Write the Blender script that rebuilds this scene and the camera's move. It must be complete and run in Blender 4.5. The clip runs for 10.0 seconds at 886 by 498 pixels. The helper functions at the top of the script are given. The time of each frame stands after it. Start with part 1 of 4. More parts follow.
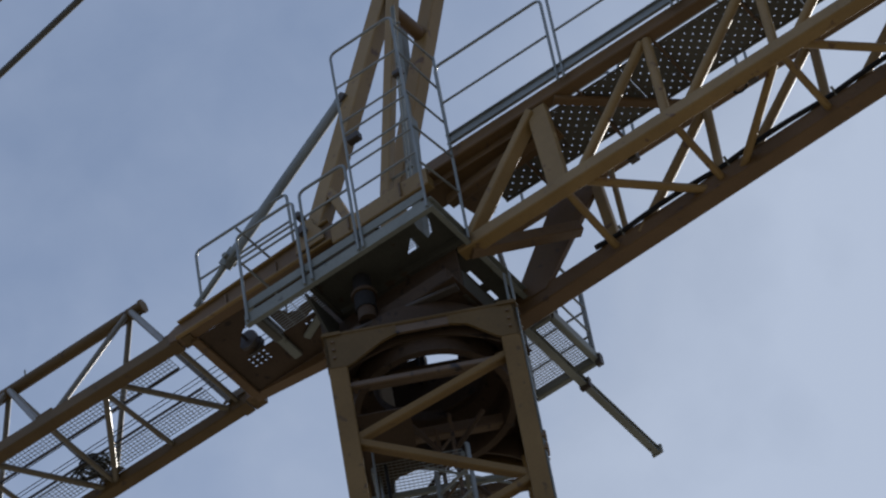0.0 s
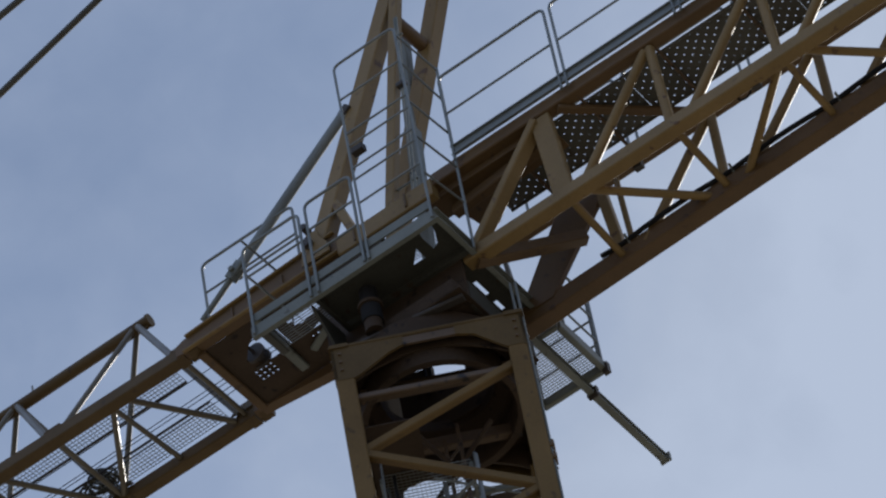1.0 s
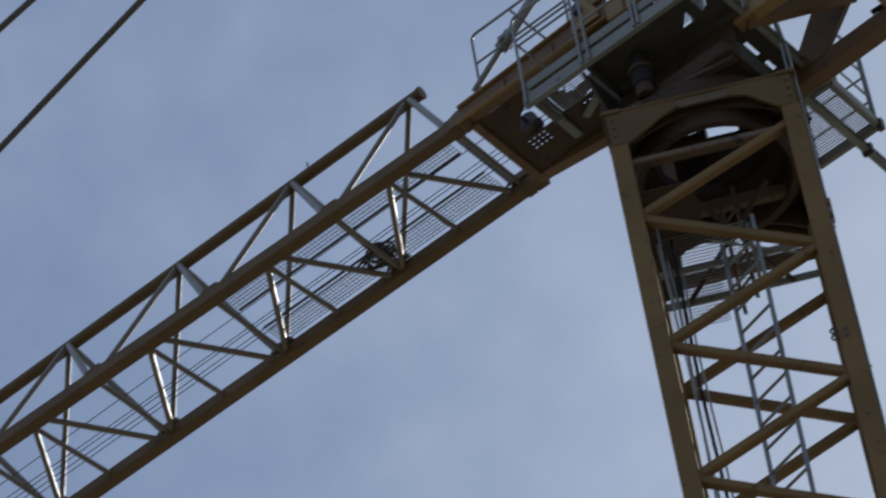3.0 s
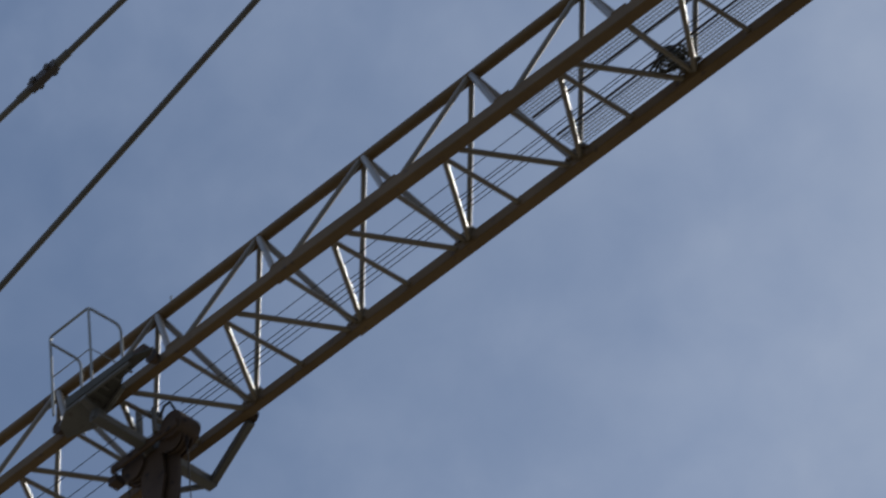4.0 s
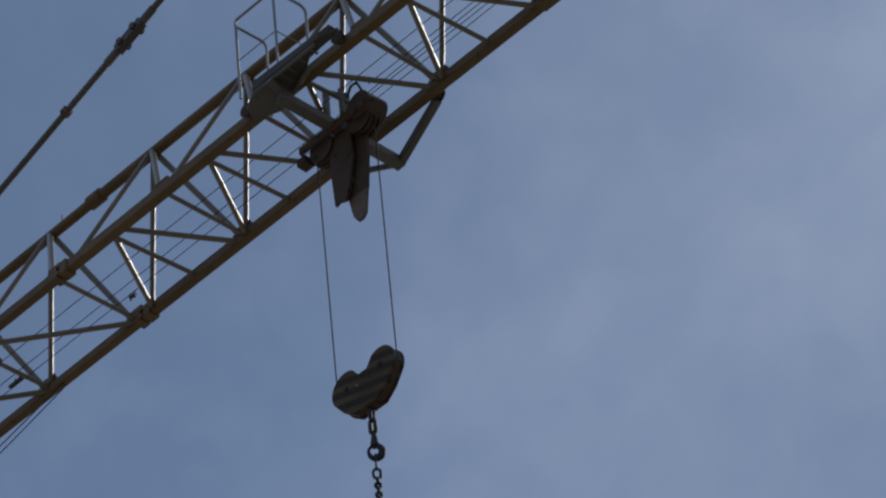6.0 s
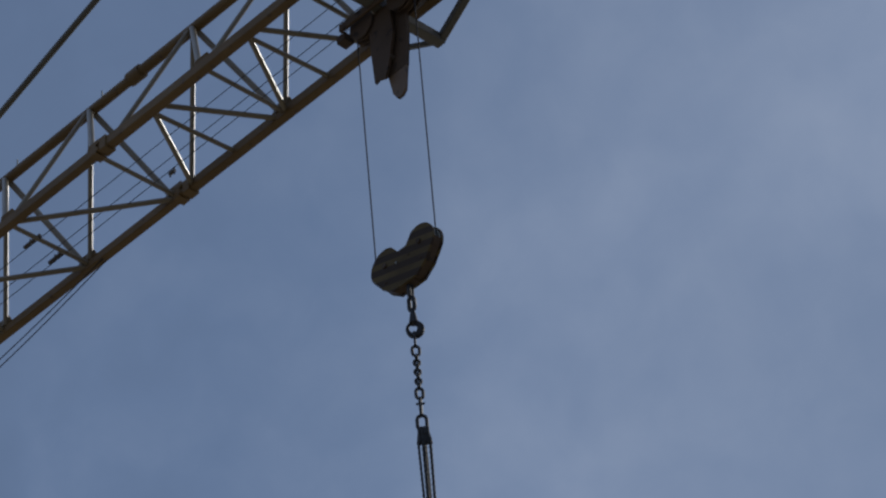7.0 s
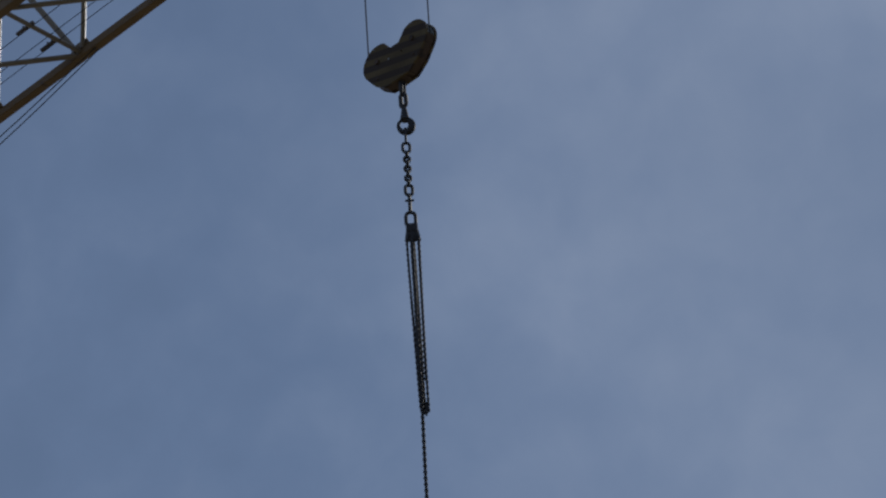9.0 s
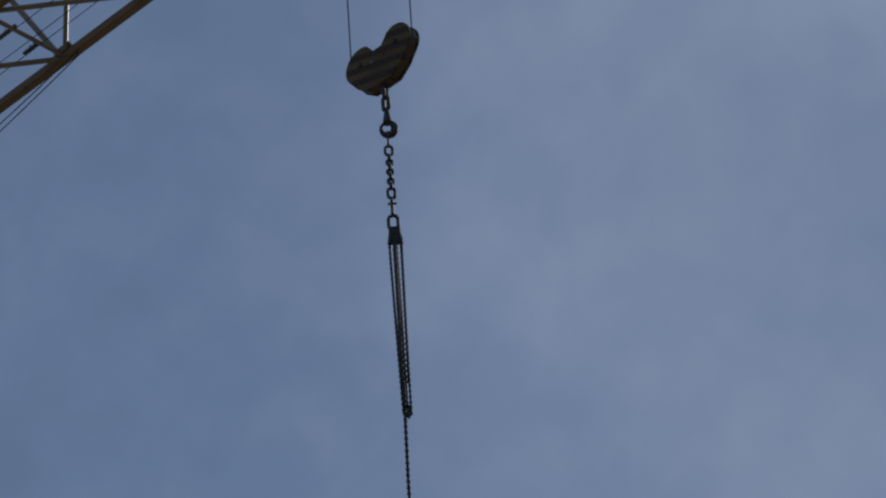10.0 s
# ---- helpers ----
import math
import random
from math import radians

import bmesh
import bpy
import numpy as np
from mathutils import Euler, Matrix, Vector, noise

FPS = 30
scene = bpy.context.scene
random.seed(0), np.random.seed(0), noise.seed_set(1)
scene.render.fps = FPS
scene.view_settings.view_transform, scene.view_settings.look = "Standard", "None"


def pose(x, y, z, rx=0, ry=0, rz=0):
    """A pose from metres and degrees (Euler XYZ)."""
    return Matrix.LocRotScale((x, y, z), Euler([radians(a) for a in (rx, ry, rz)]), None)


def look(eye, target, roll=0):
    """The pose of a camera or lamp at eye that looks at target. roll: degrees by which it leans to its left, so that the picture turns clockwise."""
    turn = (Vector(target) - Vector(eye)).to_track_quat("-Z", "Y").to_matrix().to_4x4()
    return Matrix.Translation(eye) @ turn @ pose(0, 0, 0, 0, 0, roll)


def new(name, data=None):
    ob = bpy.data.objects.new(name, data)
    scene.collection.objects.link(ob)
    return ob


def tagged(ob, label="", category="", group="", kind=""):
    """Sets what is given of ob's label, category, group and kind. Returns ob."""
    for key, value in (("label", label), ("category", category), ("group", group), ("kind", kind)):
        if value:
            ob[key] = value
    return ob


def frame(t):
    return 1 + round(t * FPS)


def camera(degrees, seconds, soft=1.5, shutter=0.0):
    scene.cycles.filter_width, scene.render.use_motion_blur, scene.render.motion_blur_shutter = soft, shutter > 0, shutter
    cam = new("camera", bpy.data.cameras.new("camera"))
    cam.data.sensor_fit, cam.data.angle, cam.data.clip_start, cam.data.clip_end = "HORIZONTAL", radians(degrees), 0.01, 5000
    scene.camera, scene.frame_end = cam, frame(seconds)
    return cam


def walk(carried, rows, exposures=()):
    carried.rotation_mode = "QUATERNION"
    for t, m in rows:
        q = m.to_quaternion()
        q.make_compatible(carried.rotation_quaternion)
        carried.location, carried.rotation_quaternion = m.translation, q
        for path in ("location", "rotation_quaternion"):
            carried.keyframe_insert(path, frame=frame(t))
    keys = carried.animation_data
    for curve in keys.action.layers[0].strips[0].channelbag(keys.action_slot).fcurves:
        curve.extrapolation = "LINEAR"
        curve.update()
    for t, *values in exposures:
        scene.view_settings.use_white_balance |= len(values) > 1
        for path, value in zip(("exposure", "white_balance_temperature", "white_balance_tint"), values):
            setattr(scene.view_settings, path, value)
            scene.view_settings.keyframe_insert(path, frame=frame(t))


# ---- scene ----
FOV = 10.930
cam = camera(FOV, 10.0, soft=2.3, shutter=0.2)
EYE = Vector((16.306, -29.823, 1.6))
PATH = [  # seconds, yaw, pitch, roll
    (0.0, 117.901, 48.000, -11.016),
    (0.5, 117.995, 48.022, -11.321),
    (1.0, 117.968, 48.142, -11.683),
    (1.5, 118.028, 47.915, -11.767),
    (2.0, 118.794, 47.596, -11.514),
    (2.5, 120.808, 46.854, -10.698),
    (3.0, 123.616, 45.931, -9.577),
    (3.2, 124.693, 45.617, -9.248),
    (4.3, 130.608, 43.425, -6.915),
    (4.5, 131.360, 43.005, -6.906),
    (5.0, 132.643, 42.289, -6.299),
    (5.5, 132.669, 41.385, -5.813),
    (6.0, 132.923, 40.376, -6.163),
    (6.2, 133.161, 40.011, -5.624),
    (7.3, 133.906, 38.522, -5.344),
    (7.5, 134.014, 38.214, -5.064),
    (8.0, 134.151, 37.416, -4.593),
    (8.5, 134.009, 36.720, -4.205),
    (9.0, 133.857, 36.412, -3.888),
    (9.5, 133.612, 36.408, -3.934),
    (10.0, 133.587, 36.436, -4.065),
]

rows = []
for t, yaw, pitch, roll in PATH:
    a, e = radians(yaw), radians(pitch)
    way = Vector((math.cos(e) * math.cos(a), math.cos(e) * math.sin(a), math.sin(e)))
    rows.append((t, look(EYE, EYE + way * 40, roll)))
walk(cam, rows, exposures=[(0, -0.2), (1.0, -0.17), (1.5, -0.1), (2.4, -0.1), (3, -0.22), (4.4, -0.42), (5.5, -0.43), (7.5, -0.6), (10, -0.66)])

# ---- world and sun ----
SUN_AZ, SUN_EL = radians(88), radians(30)
world = bpy.data.worlds.new("world")
scene.world = world
world.use_nodes = True
wn, wl = world.node_tree.nodes, world.node_tree.links
wn.clear()
sky = wn.new("ShaderNodeTexSky")
sky.sky_type, sky.sun_disc = "NISHITA", False
sky.sun_elevation, sky.sun_rotation = SUN_EL, math.pi / 2 - SUN_AZ
sky.air_density, sky.dust_density, sky.ozone_density = 1.0, 0.25, 2.0
tc = wn.new("ShaderNodeTexCoord")


def wnoise(scale, detail, rough, stretch=(1, 1, 1), distortion=0.0):
    mp_ = wn.new("ShaderNodeMapping")
    mp_.inputs["Scale"].default_value = stretch
    wl.new(tc.outputs["Generated"], mp_.inputs["Vector"])
    nz = wn.new("ShaderNodeTexNoise")
    nz.inputs["Scale"].default_value, nz.inputs["Detail"].default_value = scale, detail
    nz.inputs["Roughness"].default_value, nz.inputs["Distortion"].default_value = rough, distortion
    wl.new(mp_.outputs["Vector"], nz.inputs["Vector"])
    return nz.outputs["Fac"]


def wmath(op, a, b, c=None):
    nd = wn.new("ShaderNodeMath")
    nd.operation = op
    for i, v in enumerate((a, b, c)):
        if v is None:
            continue
        if isinstance(v, (int, float)):
            nd.inputs[i].default_value = v
        else:
            wl.new(v, nd.inputs[i])
    return nd.outputs[0]


# thin cloud thickens towards the sun's side of the sky
dot = wn.new("ShaderNodeVectorMath")
dot.operation = "DOT_PRODUCT"
wl.new(tc.outputs["Generated"], dot.inputs[0])
dot.inputs[1].default_value = (-0.166, 0.781, 0.602)
veil = wmath("MULTIPLY_ADD", dot.outputs["Value"], 7.4, -6.39)
xyz = wn.new("ShaderNodeSeparateXYZ")
wl.new(tc.outputs["Generated"], xyz.inputs[0])
lift = wn.new("ShaderNodeMapRange")
lift.inputs["From Min"].default_value, lift.inputs["From Max"].default_value = 0.68, 0.78
lift.inputs["To Max"].default_value = 0.05
wl.new(xyz.outputs["Z"], lift.inputs["Value"])
veil = wmath("ADD", veil, lift.outputs["Result"])
# the veil levels off where it is half closed
swell = wn.new("ShaderNodeMapRange")
swell.inputs["From Min"].default_value, swell.inputs["From Max"].default_value = 0.24, 0.84
swell.inputs["To Max"].default_value = 2 * math.pi
wl.new(veil, swell.inputs["Value"])
veil = wmath("MULTIPLY_ADD", wmath("SINE", swell.outputs["Result"], None), 0.07, veil)
soft = wmath("MULTIPLY_ADD", wnoise(7.0, 4, 0.45, distortion=0.2), 0.8, -0.4)
patchy = wn.new("ShaderNodeMapRange")
patchy.inputs["From Max"].default_value = 0.7
patchy.inputs["To Min"].default_value, patchy.inputs["To Max"].default_value = 0.65, 0.22
wl.new(veil, patchy.inputs["Value"])
wisp = wmath("MULTIPLY", wmath("SUBTRACT", wnoise(50.0, 5, 0.5, distortion=0.2), 0.5), patchy.outputs["Result"])
thick = wmath("ADD", wmath("ADD", veil, soft), wisp)
cover = wmath("MULTIPLY_ADD", thick, wmath("MULTIPLY_ADD", thick, 0.58, 0.22), 0.22)
ramp = wn.new("ShaderNodeMapRange")
ramp.inputs["To Min"].default_value, ramp.inputs["To Max"].default_value = 0.03, 1.0
wl.new(cover, ramp.inputs["Value"])
mixc = wn.new("ShaderNodeMix")
mixc.data_type = "RGBA"
wl.new(ramp.outputs["Result"], mixc.inputs["Factor"])
wl.new(sky.outputs["Color"], mixc.inputs["A"])
# thin cloud lets the blue through, thick cloud near the sun is whiter
tint = wn.new("ShaderNodeMapRange")
tint.inputs["From Min"].default_value, tint.inputs["From Max"].default_value = 0.08, 0.85
wl.new(wmath("ADD", veil, wmath("MULTIPLY_ADD", soft, 0.6, wisp)), tint.inputs["Value"])
cloud = wn.new("ShaderNodeMix")
cloud.data_type = "RGBA"
wl.new(tint.outputs["Result"], cloud.inputs["Factor"])
cloud.inputs["A"].default_value, cloud.inputs["B"].default_value = (6.55, 9.05, 14.7, 1), (7.8, 9.1, 11.6, 1)
wl.new(cloud.outputs["Result"], mixc.inputs["B"])
bg = wn.new("ShaderNodeBackground")
bg.inputs["Strength"].default_value = 0.066
wl.new(mixc.outputs["Result"], bg.inputs["Color"])
wo = wn.new("ShaderNodeOutputWorld")
wl.new(bg.outputs["Background"], wo.inputs["Surface"])

sun = new("sun", bpy.data.lights.new("sun", "SUN"))
sun.data.energy, sun.data.angle, sun.data.color = 4.2, radians(0.7), (1.0, 0.95, 0.87)
sd = Vector((math.cos(SUN_EL) * math.cos(SUN_AZ), math.cos(SUN_EL) * math.sin(SUN_AZ), math.sin(SUN_EL)))
sun.matrix_world = look(sd * 100, (0, 0, 0))


# ---- materials ----
def surface(name, base, dark, rough=0.45, metal=0.0, grain=30.0, blotch=1.6, spots=0.0, spot_colour=(0.1, 0.05, 0.02), bump=0.1, gloss=0.28):
    m = bpy.data.materials.new(name)
    m.use_nodes = True
    n, l = m.node_tree.nodes, m.node_tree.links
    b = n["Principled BSDF"]
    b.inputs["Metallic"].default_value = metal
    b.inputs["Specular IOR Level"].default_value = gloss
    geo = n.new("ShaderNodeNewGeometry")
    info = n.new("ShaderNodeObjectInfo")
    big = n.new("ShaderNodeTexNoise")
    big.inputs["Scale"].default_value, big.inputs["Detail"].default_value = blotch, 5
    fine = n.new("ShaderNodeTexNoise")
    fine.inputs["Scale"].default_value, fine.inputs["Detail"].default_value = grain, 4
    l.new(geo.outputs["Position"], big.inputs["Vector"])
    l.new(geo.outputs["Position"], fine.inputs["Vector"])
    mul = n.new("ShaderNodeMath")
    mul.operation = "MULTIPLY_ADD"
    l.new(fine.outputs["Fac"], mul.inputs[0])
    mul.inputs[1].default_value = 0.5
    l.new(big.outputs["Fac"], mul.inputs[2])
    add = n.new("ShaderNodeMath")
    add.operation = "MULTIPLY_ADD"
    l.new(info.outputs["Random"], add.inputs[0])
    add.inputs[1].default_value = 0.18
    l.new(mul.outputs[0], add.inputs[2])
    rng = n.new("ShaderNodeMapRange")
    rng.inputs["From Min"].default_value, rng.inputs["From Max"].default_value = 0.5, 1.15
    l.new(add.outputs[0], rng.inputs["Value"])
    mix = n.new("ShaderNodeMix")
    mix.data_type = "RGBA"
    l.new(rng.outputs["Result"], mix.inputs["Factor"])
    mix.inputs["A"].default_value, mix.inputs["B"].default_value = (*base, 1), (*dark, 1)
    colour = mix.outputs["Result"]
    if spots:
        sp = n.new("ShaderNodeTexNoise")
        sp.inputs["Scale"].default_value, sp.inputs["Detail"].default_value = 7.0, 8
        l.new(geo.outputs["Position"], sp.inputs["Vector"])
        sr = n.new("ShaderNodeMapRange")
        sr.inputs["From Min"].default_value, sr.inputs["From Max"].default_value = 0.66 - spots, 0.72 - spots
        l.new(sp.outputs["Fac"], sr.inputs["Value"])
        m2 = n.new("ShaderNodeMix")
        m2.data_type = "RGBA"
        l.new(sr.outputs["Result"], m2.inputs["Factor"])
        l.new(colour, m2.inputs["A"])
        m2.inputs["B"].default_value = (*spot_colour, 1)
        colour = m2.outputs["Result"]
    l.new(colour, b.inputs["Base Color"])
    rr = n.new("ShaderNodeMapRange")
    rr.inputs["To Min"].default_value, rr.inputs["To Max"].default_value = rough - 0.08, rough + 0.12
    l.new(big.outputs["Fac"], rr.inputs["Value"])
    l.new(rr.outputs["Result"], b.inputs["Roughness"])
    bp = n.new("ShaderNodeBump")
    bp.inputs["Strength"].default_value, bp.inputs["Distance"].default_value = bump, 0.004
    l.new(fine.outputs["Fac"], bp.inputs["Height"])
    l.new(bp.outputs["Normal"], b.inputs["Normal"])
    return m


YELLOW = surface("ochre_paint", (0.205, 0.129, 0.043), (0.138, 0.086, 0.029), 0.55, spots=0.03, spot_colour=(0.09, 0.05, 0.022))
# browner, darker ochre with small dark spots
UMBER = surface("brown_ochre_paint", (0.118, 0.067, 0.025), (0.076, 0.043, 0.016), 0.55, spots=0.03, spot_colour=(0.06, 0.035, 0.018))
PALE = surface("dusty_ochre_paint", (0.13, 0.108, 0.072), (0.088, 0.072, 0.048), 0.33, 0.03, spots=0.02, spot_colour=(0.09, 0.065, 0.04), bump=0.02, gloss=0.24)
CHORD = surface("dull_brown_paint", (0.1, 0.062, 0.023), (0.063, 0.039, 0.015), 0.58, spots=0.03, spot_colour=(0.05, 0.032, 0.018), gloss=0.18)
GRIME = surface("grimy_brown_paint", (0.1, 0.063, 0.032), (0.06, 0.038, 0.021), 0.55, spots=0.05, spot_colour=(0.02, 0.014, 0.01))
ZINC = surface("galvanised_steel", (0.18, 0.185, 0.165), (0.12, 0.125, 0.11), 0.42, 0.3, gloss=0.35)
GREY = surface("grey_green_paint", (0.165, 0.17, 0.14), (0.1, 0.104, 0.086), 0.55, 0.0, spots=0.03, spot_colour=(0.07, 0.065, 0.05))
IRON = surface("dirty_grey_paint", (0.084, 0.078, 0.061), (0.05, 0.046, 0.036), 0.6, spots=0.04, spot_colour=(0.05, 0.04, 0.03))
# brown with the shade below the deck put into it, shared by dark fittings
SHADE_BROWN = surface("dark_shade_brown_paint", (0.06, 0.039, 0.023), (0.032, 0.021, 0.013), 0.65, spots=0.05, spot_colour=(0.02, 0.014, 0.01), gloss=0.12)
MAST = surface("weathered_mast_paint", (0.148, 0.089, 0.028), (0.096, 0.057, 0.019), 0.6, spots=0.03, spot_colour=(0.07, 0.042, 0.018), gloss=0.14)
# darker version of the mast ochre, for the head plates and flanges
HEAD = surface("darker_ochre_paint", (0.105, 0.065, 0.022), (0.062, 0.038, 0.013), 0.6, spots=0.04, spot_colour=(0.05, 0.034, 0.018), gloss=0.14)
# grey-green darkened for shaded undersides, also on a few dark fittings
SHADE_GREEN = surface("dark_shade_green_paint", (0.058, 0.055, 0.042), (0.032, 0.03, 0.023), 0.65, spots=0.04, spot_colour=(0.045, 0.03, 0.018), gloss=0.12)
STRUT = surface("faded_grey_paint", (0.19, 0.205, 0.195), (0.13, 0.14, 0.135), 0.7, 0.0)
DARK = surface("dark_steel", (0.06, 0.049, 0.039), (0.033, 0.027, 0.021), 0.55, 0.2)
ROPE = surface("wire_rope", (0.026, 0.027, 0.03), (0.015, 0.015, 0.017), 0.7, 0.0, gloss=0.05)
RUBBER = surface("matt_black", (0.02, 0.019, 0.018), (0.012, 0.011, 0.01), 0.7, gloss=0.07)
CHAIN = surface("dark_chain_steel", (0.034, 0.035, 0.036), (0.018, 0.018, 0.019), 0.6, 0.1, gloss=0.12)
SOIL = surface("site_gravel", (0.37, 0.32, 0.245), (0.27, 0.235, 0.18), 0.9, 0, 6.0, 0.08)


def striped():
    """Black and worn yellow slanting warning stripes."""
    m = surface("warning_stripes", (0.085, 0.062, 0.026), (0.045, 0.033, 0.016), 0.6)
    n, l = m.node_tree.nodes, m.node_tree.links
    b = n["Principled BSDF"]
    b.inputs["Specular IOR Level"].default_value = 0.06
    old = b.inputs["Base Color"].links[0].from_socket
    geo = n.new("ShaderNodeNewGeometry")
    dp = n.new("ShaderNodeVectorMath")
    dp.operation = "DOT_PRODUCT"
    dp.inputs[1].default_value = (0.28, 0.0, 0.96)
    l.new(geo.outputs["Position"], dp.inputs[0])
    wv = n.new("ShaderNodeMath")
    wv.operation = "MULTIPLY"
    wv.inputs[1].default_value = 2 * math.pi / 0.17
    l.new(dp.outputs["Value"], wv.inputs[0])
    sn = n.new("ShaderNodeMath")
    sn.operation = "SINE"
    l.new(wv.outputs[0], sn.inputs[0])
    rg = n.new("ShaderNodeMapRange")
    rg.inputs["From Min"].default_value, rg.inputs["From Max"].default_value = -0.1, 0.25
    l.new(sn.outputs[0], rg.inputs["Value"])
    mx = n.new("ShaderNodeMix")
    mx.data_type = "RGBA"
    l.new(rg.outputs["Result"], mx.inputs["Factor"])
    mx.inputs["A"].default_value = (0.028, 0.02, 0.014, 1)
    l.new(old, mx.inputs["B"])
    l.new(mx.outputs["Result"], b.inputs["Base Color"])
    return m


STRIPES = striped()


# ---- builders ----
def thing(name, label, category, group="", at=(0, 0, 0)):
    ob = new(name)
    ob.location = at
    ob.empty_display_size = 0.2
    return tagged(ob, label, category, group)


def part(name, bm, material, parent, label=""):
    me = bpy.data.meshes.new(name)
    bm.normal_update()
    bm.to_mesh(me)
    bm.free()
    me.materials.append(material)
    ob = new(name, me)
    if parent is not None:
        ob.parent = parent
        top = parent
        while top.parent:
            top = top.parent
        ob.location = (0, 0, 0)
        if parent.type == "EMPTY":
            me.transform(Matrix.Translation(-parent.location))
        elif top.type == "EMPTY":
            me.transform(Matrix.Translation(-top.location))
    if label:
        ob["label"] = label
    return ob


def frame_of(p, q, up=None):
    d = (Vector(q) - Vector(p)).normalized()
    ref = Vector(up) if up is not None else (Vector((0, 0, 1)) if abs(d.z) < 0.95 else Vector((1, 0, 0)))
    s = d.cross(ref).normalized()
    return d, s, s.cross(d).normalized()


def add_tube(bm, p, q, r, n=10, caps=True, r2=None):
    p, q = Vector(p), Vector(q)
    d, s, u = frame_of(p, q)
    r2 = r if r2 is None else r2
    ring = []
    for c, rad in ((p, r), (q, r2)):
        ring.append([bm.verts.new(c + s * (rad * math.cos(2 * math.pi * i / n)) + u * (rad * math.sin(2 * math.pi * i / n))) for i in range(n)])
    for i in range(n):
        f = bm.faces.new((ring[0][i], ring[0][(i + 1) % n], ring[1][(i + 1) % n], ring[1][i]))
        f.smooth = True
    if caps:
        bm.faces.new([bm.verts.new(v.co) for v in ring[0][::-1]])
        bm.faces.new([bm.verts.new(v.co) for v in ring[1]])


def add_beam(bm, p, q, w, h, up=None, bevel=0.012):
    """A box section from p to q, w across, h along up, with chamfered long edges."""
    p, q = Vector(p), Vector(q)
    d, s, u = frame_of(p, q, up)
    b = min(bevel, w * 0.3, h * 0.3)
    a, c = w / 2, h / 2
    prof = [(a, -c + b), (a, c - b), (a - b, c), (-a + b, c), (-a, c - b), (-a, -c + b), (-a + b, -c), (a - b, -c)]
    r = [[bm.verts.new(o + s * x + u * y) for x, y in prof] for o in (p, q)]
    n = len(prof)
    for i in range(n):
        bm.faces.new((r[0][i], r[0][(i + 1) % n], r[1][(i + 1) % n], r[1][i]))
    bm.faces.new(r[0][::-1])
    bm.faces.new(r[1])


def add_channel(bm, p, q, w, h, t=0.012, up=None):
    """A U section: web of height h, flanges w deep."""
    p, q = Vector(p), Vector(q)
    d, s, u = frame_of(p, q, up)
    c = h / 2
    prof = [(0, -c), (w, -c), (w, -c + t), (t, -c + t), (t, c - t), (w, c - t), (w, c), (0, c)]
    r = [[bm.verts.new(o + s * x + u * y) for x, y in prof] for o in (p, q)]
    n = len(prof)
    for i in range(n):
        bm.faces.new((r[0][i], r[0][(i + 1) % n], r[1][(i + 1) % n], r[1][i]))
    bm.faces.new(r[0][::-1])
    bm.faces.new(r[1])


def add_box(bm, c, size, m=None, bevel=0.01):
    c = Vector(c)
    x = Vector((size[0] / 2, 0, 0))
    if m is not None:
        x = m.to_3x3() @ x
        up = m.to_3x3() @ Vector((0, 0, 1))
    else:
        up = (0, 0, 1)
    add_beam(bm, c - x, c + x, size[1], size[2], up, bevel)


def add_prism(bm, pts, off):
    """A flat plate: polygon pts swept by the vector off."""
    off = Vector(off)
    a = [bm.verts.new(Vector(p)) for p in pts]
    b = [bm.verts.new(Vector(p) + off) for p in pts]
    n = len(a)
    for i in range(n):
        bm.faces.new((a[i], a[(i + 1) % n], b[(i + 1) % n], b[i]))
    bm.faces.new(a[::-1])
    bm.faces.new(b)


def add_path(bm, pts, r, n=8, closed=False):
    """A bent round bar through pts."""
    pts = [Vector(p) for p in pts]
    k = len(pts)
    rings = []
    ref = None
    for i, p in enumerate(pts):
        if closed:
            d = (pts[(i + 1) % k] - pts[i - 1]).normalized()
        else:
            d = (pts[min(i + 1, k - 1)] - pts[max(i - 1, 0)]).normalized()
        if ref is None:
            ref = d.orthogonal().normalized()
        s = (ref - d * ref.dot(d)).normalized()
        ref = s
        u = d.cross(s)
        rings.append([bm.verts.new(p + s * (r * math.cos(2 * math.pi * j / n)) + u * (r * math.sin(2 * math.pi * j / n))) for j in range(n)])
    for i in range(k if closed else k - 1):
        a, b = rings[i], rings[(i + 1) % k]
        for j in range(n):
            f = bm.faces.new((a[j], a[(j + 1) % n], b[(j + 1) % n], b[j]))
            f.smooth = True
    if not closed:
        bm.faces.new([bm.verts.new(v.co) for v in rings[0][::-1]])
        bm.faces.new([bm.verts.new(v.co) for v in rings[-1]])


def tube(name, p, q, r, mat, parent, n=10, label=""):
    bm = bmesh.new()
    add_tube(bm, p, q, r, n)
    return part(name, bm, mat, parent, label)


def beam(name, p, q, w, h, mat, parent, up=None, label=""):
    bm = bmesh.new()
    add_beam(bm, p, q, w, h, up)
    return part(name, bm, mat, parent, label)


def plate(name, pts, off, mat, parent, label=""):
    bm = bmesh.new()
    add_prism(bm, pts, off)
    return part(name, bm, mat, parent, label)


def rounded(a, b, c, r=0.1, k=5):
    """Points of a bend at b between a and c."""
    a, b, c = Vector(a), Vector(b), Vector(c)
    p, q = b + (a - b).normalized() * r, b + (c - b).normalized() * r
    return [p * (1 - t) ** 2 + b * (2 * t * (1 - t)) + q * t ** 2 for t in [i / k for i in range(k + 1)]]


